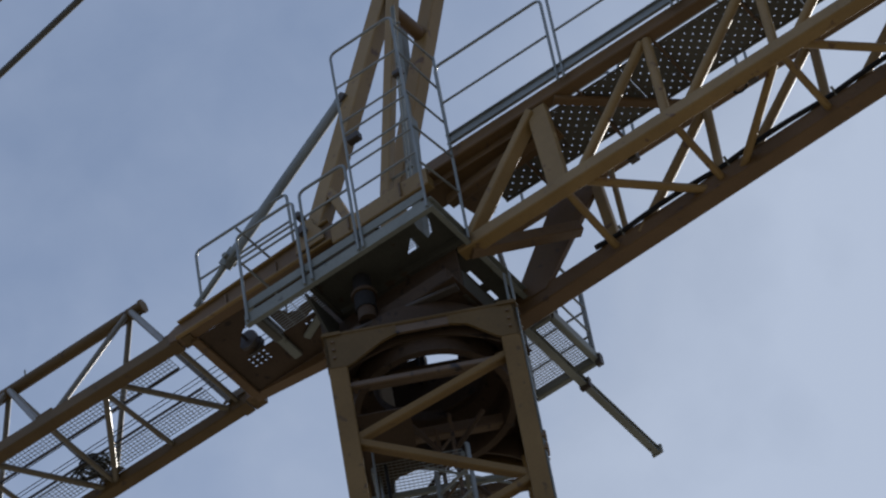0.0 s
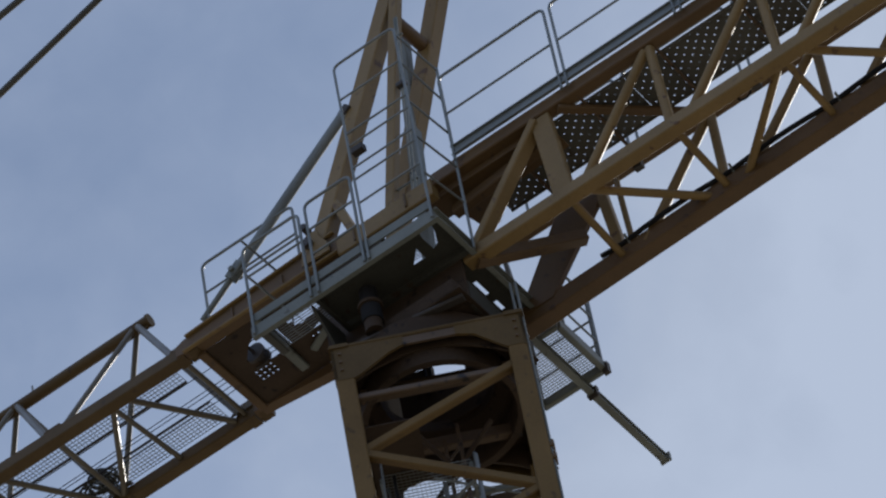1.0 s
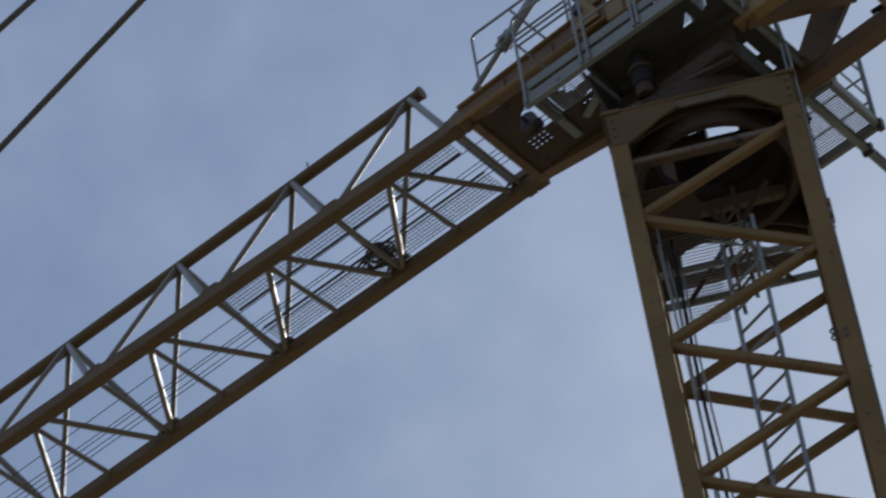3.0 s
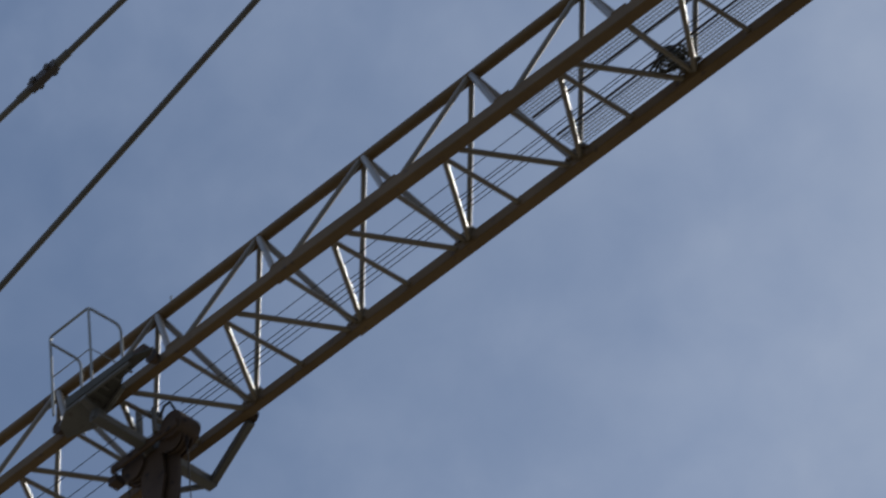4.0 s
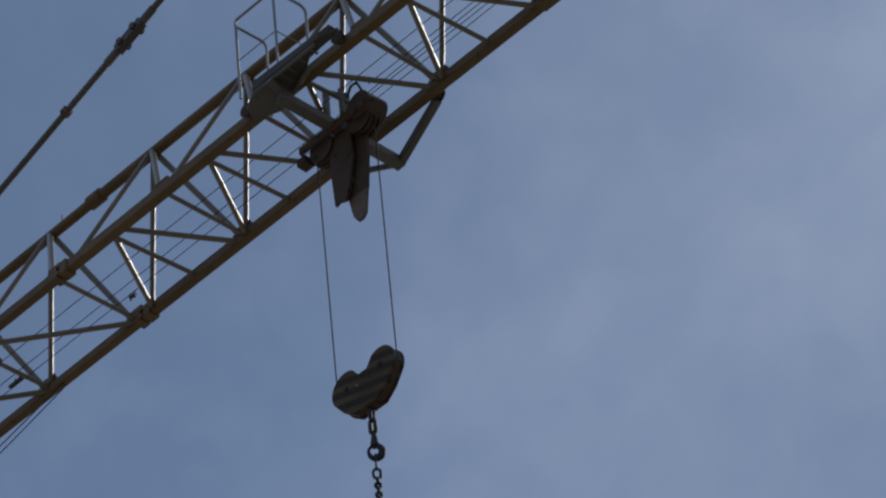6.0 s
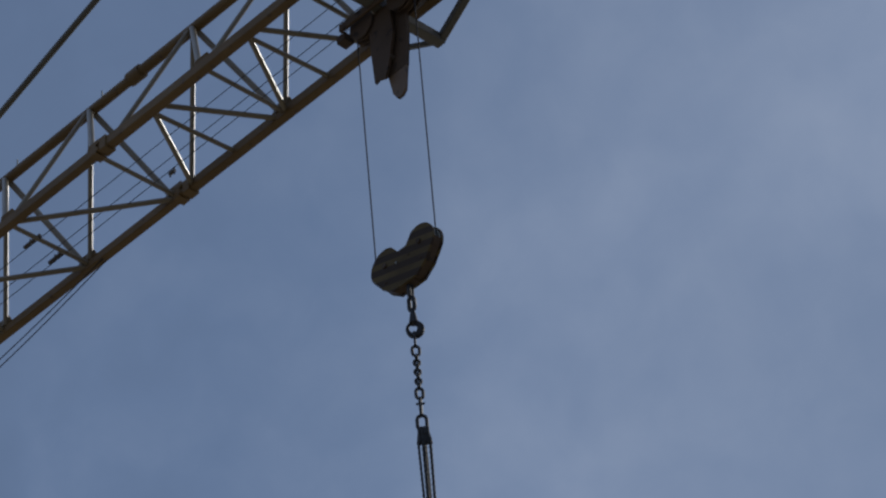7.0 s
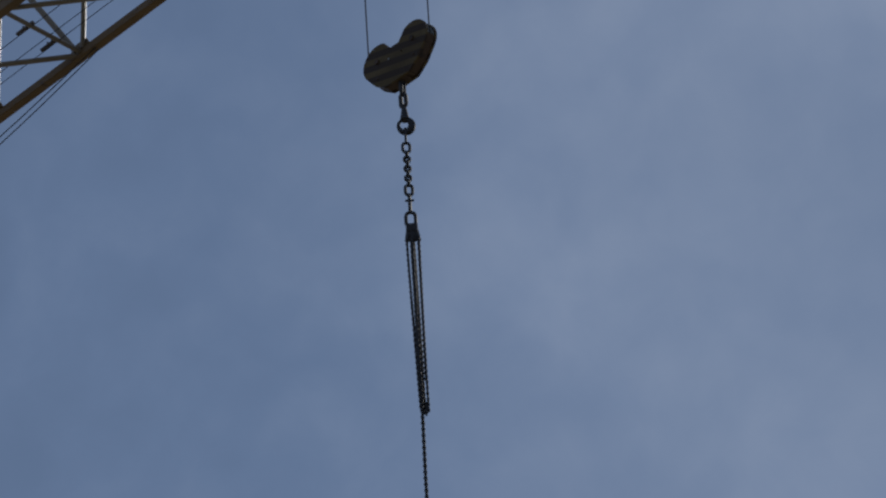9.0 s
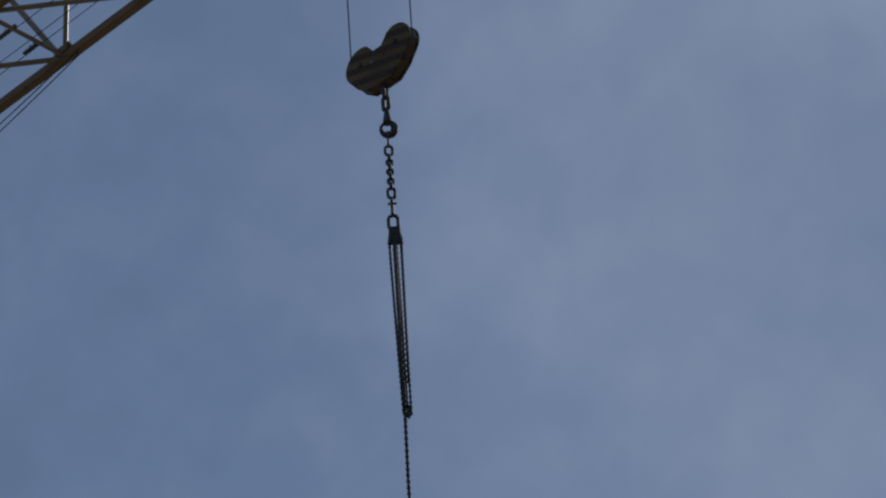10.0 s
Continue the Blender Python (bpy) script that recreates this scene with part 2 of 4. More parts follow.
def rail_panel(name, p, q, height, bars, parent, r=0.018, base=0.0):
    """A hoop of bent tube from p to q with intermediate bars, under parent."""
    p, q = Vector(p), Vector(q)
    up = Vector((0, 0, height))
    lift = Vector((0, 0, base))
    bm = bmesh.new()
    pts = [p + lift] + rounded(p, p + up, q + up, 0.09) + rounded(p + up, q + up, q, 0.09) + [q + lift]
    add_path(bm, pts, r)
    hoop = part(name, bm, ZINC, parent, "bent galvanised tube hoop")
    for z in bars:
        bm = bmesh.new()
        o = Vector((0, 0, z))
        add_tube(bm, p + o, q + o, r * 0.8, 8)
        part("rail_bar", bm, ZINC, hoop)
    return hoop


def add_grating(bm, origin, ex, ey, nx, ny, bar=0.006, depth=0.025):
    """Open steel grating over ex by ey with nx and ny meshes."""
    o, ex, ey = Vector(origin), Vector(ex), Vector(ey)
    for i in range(nx + 1):
        a = o + ex * (i / nx)
        add_beam(bm, a, a + ey, bar, depth * 0.6, None, 0.001)
    for j in range(ny + 1):
        a = o + ey * (j / ny)
        add_beam(bm, a, a + ex, bar, depth, None, 0.001)


def add_perforated(bm, origin, ex, ey, nx, ny, hole=0.4, stagger=True):
    """A sheet with a round hole in each of nx by ny cells, every other row half a cell on."""
    o, ex, ey = Vector(origin), Vector(ex) / nx, Vector(ey) / ny
    k = 8
    ratio = ex.length / ey.length
    made = {}

    def corner(a, b):
        key = (round(2 * a), b)
        if key not in made:
            made[key] = bm.verts.new(o + ex * a + ey * b)
        return made[key]

    for j in range(ny):
        shift = 0.5 if stagger and j % 2 else 0.0
        cells = [(i + shift, 1.0) for i in range(nx - (1 if shift else 0))]
        if shift:
            for i0, i1 in ((0, 0.5), (nx - 0.5, nx)):
                bm.faces.new([corner(a, b) for a, b in ((i0, j), (i1, j), (i1, j + 1), (i0, j + 1))])
        for i, _ in cells:
            c = o + ex * (i + 0.5) + ey * (j + 0.5)
            h = [bm.verts.new(c + ex * (hole * 0.5 * math.cos(math.pi * (2 * q + 1) / k)) + ey * (hole * ratio * 0.5 * math.sin(math.pi * (2 * q + 1) / k))) for q in range(k)]
            cs = [corner(a, b) for a, b in ((i + 1, j + 1), (i, j + 1), (i, j), (i + 1, j))]
            for q in range(4):
                a, b = h[2 * q], h[2 * q + 1]
                bm.faces.new((cs[q], b, a))
                bm.faces.new((cs[q], cs[(q + 1) % 4], h[(2 * q + 2) % k], b))


def pierced_plate(name, outline, holes, d, t, mat, parent, label=""):
    """A level plate at height d, t thick, with openings cut through it."""
    bm = bmesh.new()
    edges = []
    for loop in (outline, *holes):
        vs = [bm.verts.new((x, y, d)) for x, y in loop]
        edges += [bm.edges.new((vs[i - 1], vs[i])) for i in range(len(vs))]
    bmesh.ops.triangle_fill(bm, use_beauty=True, edges=edges, normal=(0, 0, -1))
    ext = bmesh.ops.extrude_face_region(bm, geom=bm.faces[:])
    for v in ext["geom"]:
        if isinstance(v, bmesh.types.BMVert):
            v.co.z += t
    bmesh.ops.recalc_face_normals(bm, faces=bm.faces[:])
    return part(name, bm, mat, parent, label)


def ring_of(x, y, r, n=8):
    return [(x + r * math.cos(2 * math.pi * i / n), y + r * math.sin(2 * math.pi * i / n)) for i in range(n)]


# ---- ground ----
bm = bmesh.new()
bmesh.ops.create_grid(bm, x_segments=8, y_segments=8, size=2500)
tagged(part("ground", bm, SOIL, None), "bare sandy building site ground", "ground", kind="structure")

HJ = 39.49      # level of the lower chords of the jib
Z_LOW = 38.23   # level of the counter-jib's lower chords and the slewing platform's walkway
def V(x, y, d):
    """A place d above the level of the jib's lower chords."""
    return Vector((x, y, HJ + d))


# ---- tower mast ----
MAST_TURN = radians(28.57)
MU = Vector((math.cos(MAST_TURN), math.sin(MAST_TURN), 0))   # along the face on the viewer's side
MN = Vector((math.sin(MAST_TURN), -math.cos(MAST_TURN), 0))  # out of that face
MC = MU * 0.05


def mp(u, n, d):
    return MC + MU * u + MN * n + Vector((0, 0, HJ + d))


def build_mast():
    mast = thing("tower_mast", "tall square lattice mast of ochre painted steel", "crane mast")
    top, half, leg = -2.7, 0.915, 0.2
    base = -HJ + 0.002
    for su in (-1, 1):
        for sn in (-1, 1):
            beam("leg", mp(su * half, sn * half, base), mp(su * half, sn * half, top), leg, leg, MAST, mast, MN)
            for d in (-4.35, -9.85, -15.35, -20.85) if (su, sn) != (-1, 1) else ():
                for o in (-0.09, 0.09):
                    bm = bmesh.new()
                    add_box(bm, mp(su * (half + 0.125), sn * half, d + o), (0.05, 0.13, 0.07), Matrix.Rotation(MAST_TURN, 4, "Z"))
                    add_tube(bm, mp(su * (half + 0.13), sn * half + 0.03, d + o - 0.06), mp(su * (half + 0.13), sn * half + 0.03, d + o + 0.07), 0.022, 6)
                    part("bolt_lug", bm, UMBER, mast)
    for d in (-6.1, -6.19):
        bm = bmesh.new()
        e = mp(0.915, 1.02, d)
        add_path(bm, [e + MU * (0.035 * math.cos(q) - 0.14) + Vector((0, 0, 0.035 * math.sin(q))) for q in [j * math.pi / 6 for j in range(12)]], 0.012, 6, True)
        add_tube(bm, mp(0.89, 1.02, d), mp(0.89, 1.0, d), 0.03, 8)
        part("lifting_eye", bm, DARK, mast)
    # zigzag bracing, each face a step lower than the one before
    for k, (du, dn) in enumerate(((0, 1), (-1, 0), (0, -1), (1, 0))):
        flip = -1 if k == 2 else 1
        high, low = (-2.95, -3.8) if k == 0 else (-3.72, -4.58) if k == 2 else (-3.3, -4.2)
        for i in range(19):
            a, b, c = high - 1.85 * i, low - 1.85 * i, high - 1.85 * (i + 1)
            if k == 2:
                ends = (((1, a), (-1, b)), ((-1, b - 0.03), (1, c + 0.03)))
            else:
                ends = (((1, a), (-1, b)), ((-1, b - 0.05), (1, c + 0.05)))
            for (s0, z0), (s1, z1) in ends:
                if z1 < base + 0.3:
                    continue
                if k in (0, 2):
                    p, q = mp(s0 * 0.84, dn * half, z0), mp(s1 * 0.84, dn * half, z1)
                else:
                    p, q = mp(du * half, s0 * 0.84, z0), mp(du * half, s1 * 0.84, z1)
                beam("brace", p, q, 0.1, 0.1, MAST, mast, MU if du else MN)
    # head frame with arched gussets between the legs
    for k in range(4):
        ang = k * math.pi / 2
        r = Matrix.Rotation(ang, 4, "Z")
        u, n = r @ MU, r @ MN
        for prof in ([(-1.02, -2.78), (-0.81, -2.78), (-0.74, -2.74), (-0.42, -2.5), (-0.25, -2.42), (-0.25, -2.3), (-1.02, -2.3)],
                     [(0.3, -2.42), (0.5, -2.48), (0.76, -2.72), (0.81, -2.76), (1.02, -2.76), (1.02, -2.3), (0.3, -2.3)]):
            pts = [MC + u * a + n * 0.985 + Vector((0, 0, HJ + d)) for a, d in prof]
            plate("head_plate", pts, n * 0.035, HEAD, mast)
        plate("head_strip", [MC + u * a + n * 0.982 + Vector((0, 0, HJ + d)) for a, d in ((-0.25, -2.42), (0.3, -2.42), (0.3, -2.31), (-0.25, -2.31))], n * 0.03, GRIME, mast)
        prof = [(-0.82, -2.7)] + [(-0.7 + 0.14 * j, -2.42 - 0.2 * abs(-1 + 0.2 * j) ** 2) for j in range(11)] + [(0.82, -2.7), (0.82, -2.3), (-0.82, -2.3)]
        # arches, ring and top plate take the shade-darkened brown
        plate("head_arch", [MC + u * a + n * 0.86 + Vector((0, 0, HJ + d)) for a, d in prof], n * 0.03, SHADE_BROWN, mast)
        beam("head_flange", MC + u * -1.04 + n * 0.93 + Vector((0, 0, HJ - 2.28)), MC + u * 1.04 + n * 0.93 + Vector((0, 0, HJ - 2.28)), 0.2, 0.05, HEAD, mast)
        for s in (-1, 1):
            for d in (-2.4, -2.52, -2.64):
                tube("bolt", MC + u * (s * 0.93) + n * 1.0 + Vector((0, 0, HJ + d)), MC + u * (s * 0.93) + n * 1.04 + Vector((0, 0, HJ + d)), 0.018, UMBER, mast, 6)
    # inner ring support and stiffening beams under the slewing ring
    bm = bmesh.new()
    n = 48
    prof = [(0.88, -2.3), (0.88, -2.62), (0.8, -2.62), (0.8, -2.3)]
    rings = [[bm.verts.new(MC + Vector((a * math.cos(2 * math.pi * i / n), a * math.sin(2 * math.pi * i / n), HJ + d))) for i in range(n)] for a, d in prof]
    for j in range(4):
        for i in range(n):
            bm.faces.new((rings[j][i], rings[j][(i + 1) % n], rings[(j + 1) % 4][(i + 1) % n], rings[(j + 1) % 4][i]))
    part("ring_support", bm, SHADE_BROWN, mast)
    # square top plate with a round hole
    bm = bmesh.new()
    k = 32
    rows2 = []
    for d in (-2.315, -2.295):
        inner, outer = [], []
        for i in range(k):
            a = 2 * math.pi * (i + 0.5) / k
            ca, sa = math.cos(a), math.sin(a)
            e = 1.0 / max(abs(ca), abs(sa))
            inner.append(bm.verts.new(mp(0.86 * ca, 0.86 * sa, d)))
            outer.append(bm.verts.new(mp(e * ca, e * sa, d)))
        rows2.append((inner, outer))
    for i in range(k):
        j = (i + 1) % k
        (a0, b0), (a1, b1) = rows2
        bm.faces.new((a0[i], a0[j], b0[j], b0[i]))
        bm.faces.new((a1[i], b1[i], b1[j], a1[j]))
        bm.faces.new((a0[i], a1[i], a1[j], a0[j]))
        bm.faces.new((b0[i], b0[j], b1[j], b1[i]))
    part("top_plate", bm, SHADE_BROWN, mast)
    for s in (-1, 1):
        beam("stiffener", mp(-0.8, s * 0.45, -2.5), mp(0.8, s * 0.45, -2.5), 0.1, 0.16, GRIME, mast)
    beam("tie_beam", mp(-0.84, -0.9, -3.05), mp(0.84, -0.9, -3.05), 0.1, 0.14, GRIME, mast)
    beam("tie_beam", mp(-0.84, 0.9, -2.98), mp(0.84, 0.9, -2.98), 0.07, 0.08, GRIME, mast)
    return mast


build_mast()


def build_mast_platform():
    p = thing("rest_platform", "small grating platform inside the mast head", "platform", at=mp(0, -0.4, -3.4))
    for n in (-0.84, -0.35):
        beam("bearer", mp(-0.82, n, -3.43), mp(0.82, n, -3.43), 0.05, 0.09, GREY, p)
    for u in (-0.75, 0.2):
        beam("bearer", mp(u, -0.84, -3.44), mp(u, 0.1, -3.44), 0.045, 0.08, GREY, p)
    plate("solid_floor", [mp(-0.82, -0.82, -3.35), mp(-0.62, -0.82, -3.35), mp(-0.55, -0.19, -3.35), mp(-0.82, -0.305, -3.35)], (0, 0, 0.012), SHADE_BROWN, p)
    bm = bmesh.new()
    add_grating(bm, mp(-0.74, -0.82, -3.37), MU * 0.94, MN * 0.92, 20, 20, 0.0045, 0.012)
    part("grating", bm, ZINC, p)
    plate("solid_floor", [mp(-0.82, -0.3, -3.35), mp(-0.5, -0.16, -3.35), mp(-0.26, -0.03, -3.35), mp(-0.26, 0.82, -3.35), mp(-0.82, 0.82, -3.35)], (0, 0, 0.012), SHADE_BROWN, p)
    for a, b in (((-0.6, -0.8), (0.5, 0.05)), ((0.55, -0.8), (-0.3, 0.05))):
        beam("knee_brace", mp(a[0], a[1], -3.5), mp(b[0], b[1], -2.8), 0.05, 0.05, SHADE_BROWN, p)
    beam("knee_brace", mp(0.65, -0.6, -3.3), mp(-0.2, 0.3, -3.75), 0.03, 0.03, GREY, p)
    # lattice guard hanging on the near left corner
    bm = bmesh.new()
    add_grating(bm, mp(-0.8, -0.84, -3.8), MU * 0.6, Vector((0, 0, 0.62)), 14, 14, 0.006, 0.008)
    part("mesh_guard", bm, ZINC, p)
    return p


build_mast_platform()


def build_ladder(name, a, b, run, step, label, mat=ZINC, wide=0.05, rung=0.016):
    """A ladder from a up to b, with rails run apart."""
    a, b, run = Vector(a), Vector(b), Vector(run)
    lad = thing(name, label, "ladder", at=a)
    for o in (run * -0.5, run * 0.5):
        beam("rail", a + o, b + o, wide, wide * 0.5, mat, lad, run)
    k = int((b - a).length / step)
    for i in range(1, k):
        c = a.lerp(b, i / k)
        tube("rung", c - run * 0.5, c + run * 0.5, rung, mat, lad, 8)
    return lad


build_ladder("mast_ladder", mp(-0.025, 0.03, -13.0), mp(0.075, 0.03, -3.4), MU * 0.37 + MN * 0.34, 0.325, "galvanised ladder standing inside the lattice mast", ZINC, 0.06, 0.018)
build_ladder("mast_ladder", mp(0.05, -0.3, -4.2), mp(0.05, -0.3, -2.5), MU * 0.16 + MN * 0.2, 0.3, "short grimy ladder under the slewing ring", GRIME)
for i, (u, n, r) in enumerate(((-0.7, -0.1, 0.016), (-0.63, 0.05, 0.02), (-0.58, -0.2, 0.012), (-0.72, 0.35, 0.012))):
    c = thing("power_cable", "grey cable running down inside the mast", "cable", "cables in the mast", at=mp(u, n, -3.6))
    bm = bmesh.new()
    add_path(bm, [mp(u + 0.015 * math.sin(j * 1.3 + i), n + 0.02 * math.sin(j * 0.9 + 2 * i), -3.2 - j * 0.8) for j in range(16)], r, 7)
    part("sheath", bm, ZINC if i != 1 else RUBBER, c)


pipe = thing("riser_pipe", "thin galvanised pipe fixed beside a mast leg", "pipe", at=V(1.37, -0.33, -9))
for o in (0, 0.05):
    tube("pipe_run", V(1.35 + o, -0.34 + o * 0.5, -14), V(1.35 + o, -0.34 + o * 0.5, -1.75), 0.016, ZINC, pipe, 8)
for d in (-2.6, -4.6, -6.6, -8.6):
    beam("pipe_clip", V(1.28, -0.35, d), V(1.42, -0.3, d), 0.03, 0.03, DARK, pipe)


# ---- jib ----
JX, JL, JW, JH = -2.74, 1.806, 0.6, 1.675
JX2, JL2 = -17.467, 1.749


def near_y(x):
    """The near lower chord runs out from the narrow root."""
    return -0.58 - 0.12 * min(1, max(0, (JX - x) / 7.3))


def far_y(x):
    return 0.6 + 0.04 * min(1, max(0, (JX - x) / 7.3))


def far_low(x):
    return far_y(x) + 0.035 + 0.05 * max(0, min(1, 1 - (JX - x) / 4.5))


def build_jib():
    jib = thing("jib", "long triangular lattice jib of ochre painted steel tubes", "crane jib", at=V(JX, 0, 0))
    end, xj = JX2 - 24 * JL2, JX - 8 * JL - 0.12
    xk = JX - 7.3
    for fy, w in ((near_y, 0.135), (far_low, 0.13)):
        beam("lower_chord", V(JX + 0.1, fy(JX), 0), V(xk, fy(xk), 0), w + 0.025, 0.17, CHORD, jib)
        beam("lower_chord", V(xk + 0.003, fy(xk), 0), V(xj, fy(xk), 0), w, 0.148, CHORD, jib)
        beam("lower_chord", V(xj - 0.004, fy(xk), 0), V(end, fy(xk), 0), w - 0.015, 0.14, CHORD, jib)
        for x in (JX + 0.14, xj):
            y = fy(x)
            bm = bmesh.new()
            add_box(bm, V(x - 0.09, y, 0), (0.12, 0.18, 0.19))
            add_box(bm, V(x + 0.09, y, 0), (0.12, 0.176, 0.196))
            add_tube(bm, V(x, y - 0.1, 0.05), V(x, y + 0.1, 0.05), 0.026, 10)
            add_tube(bm, V(x, y - 0.1, -0.05), V(x, y + 0.1, -0.05), 0.026, 10)
            part("pin_joint", bm, CHORD, jib)
    tube("upper_chord", V(-3.48, 0, JH), V(xj - 0.1, 0, JH), 0.075, CHORD, jib, 14)
    tube("upper_chord", V(xj - 0.104, 0, JH), V(end, 0, JH), 0.07, CHORD, jib, 14)
    bm = bmesh.new()
    add_tube(bm, V(-3.48, 0, JH), V(-3.445, 0, JH), 0.086, 14)
    add_prism(bm, [V(-3.48, -0.02, JH - 0.02), V(-3.62, -0.02, JH - 0.02), V(-3.62, -0.02, JH - 0.1), V(-3.48, -0.02, JH - 0.1)], (0, 0.04, 0))
    part("end_cap", bm, CHORD, jib)
    for x in (xj - 0.1, JX2 - 12 * JL2):
        tube("chord_coupling", V(x - 0.12, 0, JH), V(x + 0.12, 0, JH), 0.1, CHORD, jib, 12)
    for k in range(8 + 24):
        first = k < 8
        x0, step = (JX - k * JL, JL) if first else (JX2 - (k - 8) * JL2, JL2)
        x1, xm = x0 - step, x0 - step / 2
        a = V(xm, 0, JH - 0.03)
        for fy in (near_y, far_y):
            y0, y1 = fy(x0), fy(x1)
            tube("diagonal", a + Vector((0.04, y0 * 0.06, 0)), V(x0 - 0.07, y0 * 0.97, 0.06), 0.042, PALE, jib, 22)
            tube("diagonal", a + Vector((-0.04, y1 * 0.06, 0)), V(x1 + 0.06, y1 * 0.97, 0.06), 0.034, PALE, jib, 22)
        tube("cross_bar", V(x0, near_y(x0), 0.02), V(x0, far_y(x0), 0.02), 0.032, PALE, jib, 22)
        # small gusset at the foot of the diagonals
        for fy in (near_y, far_y):
            y = fy(x0)
            sgn = 1 if y < 0 else -1
            plate("gusset", [V(x0 - 0.2, y + sgn * 0.02, 0.06), V(x0 + 0.2, y + sgn * 0.02, 0.06), V(x0 + 0.11, y + sgn * -0.01, 0.2), V(x0 - 0.11, y + sgn * -0.01, 0.2)], (0, sgn * 0.012, 0), CHORD, jib)
        if first:
            ym = near_y(xm)
            tube("cross_bar", V(xm - 0.11, ym, 0), V(xm - 0.04, far_y(xm), 0), 0.032, PALE, jib, 22)
            tube("lower_diagonal", V(xm + 0.04, ym, 0), V(x0 - 0.14, far_y(x0), 0), 0.036, PALE, jib, 22)
            tube("lower_diagonal", V(xm - 0.06, ym, 0), V(x1 + 0.04, far_y(x1), 0), 0.036, PALE, jib, 22)
        else:
            tube("lower_diagonal", V(x1 + 0.06, near_y(x1), 0), V(x0 - 0.06, far_y(x0), 0), 0.036, PALE, jib, 22)
        if k in (1, 5, 8, 9, 10):
            tube("lifeline_stub", V(xm + 0.25, 0, JH), V(xm + 0.25, 0, JH + 0.2), 0.012, ZINC, jib, 6)
    return jib


build_jib()


def build_jib_walkway():
    w = thing("jib_walkway", "two strips of galvanised grating on the jib's lower chords", "walkway", at=V(-4.6, 0, 0.08))
    x0, x1 = -2.95, -6.3
    for y0, y1 in ((-0.45, -0.2), (0.24, 0.57)):
        bm = bmesh.new()
        add_grating(bm, V(x1, y0, 0.1), (x0 - x1, 0, 0), (0, y1 - y0, 0), 64, 5 if y0 < 0 else 7, 0.0075, 0.008)
        part("grating", bm, ZINC, w)
    for y in (-0.19, 0.225):
        beam("edge_bar", V(x0, y, 0.09), V(x1, y, 0.09), 0.03, 0.03, DARK, w)
    # untidy bundle of cable lashed at the joint
    for i in range(9):
        bm = bmesh.new()
        cx, cy = -4.7 + 0.035 * (i % 4), 0.36 + 0.03 * (i % 3)
        rx, ry, tip = 0.2 - 0.012 * i, 0.11 + 0.01 * (i % 4), 0.5 * math.sin(i * 2.1)
        add_path(bm, [V(cx + rx * math.cos(a) + 0.03 * math.sin(3 * a + i), cy + ry * math.sin(a), 0.1 + 0.014 * i + 0.05 * tip * math.cos(a)) for a in [j * math.pi / 8 for j in range(16)]], 0.014, 5, True)
        part("cable_loop", bm, SHADE_GREEN, w, "loose dark loop of cable")
    return w


build_jib_walkway()

# trolley and hoist ropes running inside the jib
for y, d, end in ((0.03, 0.06, -12.4), (0.1, 0.06, -40.0), (0.165, 0.05, -13.3), (0.25, 0.05, -40.0), (-0.2, 0.05, -40.0)):
    r = thing("wire_rope", "thin dark wire rope stretched along the jib", "wire rope", "ropes in the jib", at=V(-2.4, y, d))
    bm = bmesh.new()
    k = 14
    add_path(bm, [V(-1.6 + (end + 1.6) * i / k, y, d - 0.05 * math.sin(math.pi * i / k)) for i in range(k + 1)], 0.0058, 6)
    part("strand", bm, ROPE, r)
for x, y, d in ((-19.33, -0.2, 0.05), (-19.38, 0.25, 0.05), (-17.17, 0.33, 0.05)):
    r = thing("rope_clamp", "small dark clamp gripping a rope inside the jib", "clamp", "rope clamps", at=V(x, y, d))
    bm = bmesh.new()
    add_beam(bm, V(x - (0.16 if x < -18 else 0.05), y, d), V(x + (0.16 if x < -18 else 0.05), y, d), 0.05, 0.045)
    part("body", bm, DARK, r)
    bm = bmesh.new()
    for o in (-0.04, 0.04):
        add_tube(bm, V(x + o, y, d - 0.05), V(x + o, y, d + 0.06), 0.012, 6)
    part("bolt", bm, DARK, r)
# slack cable under the outer jib
c = thing("jib_cable", "thin slack cable hanging under the outer jib", "cable", at=V(-19, 0.6, -0.1))
bm = bmesh.new()
for o in (0.0, 0.06):
    add_path(bm, [V(-18.9 - i * 0.4, 0.62 + o, -0.1 - (0.45 + o) * math.sin(math.pi * i / 20)) for i in range(21)], 0.008, 6)
part("sheath", bm, RUBBER, c)


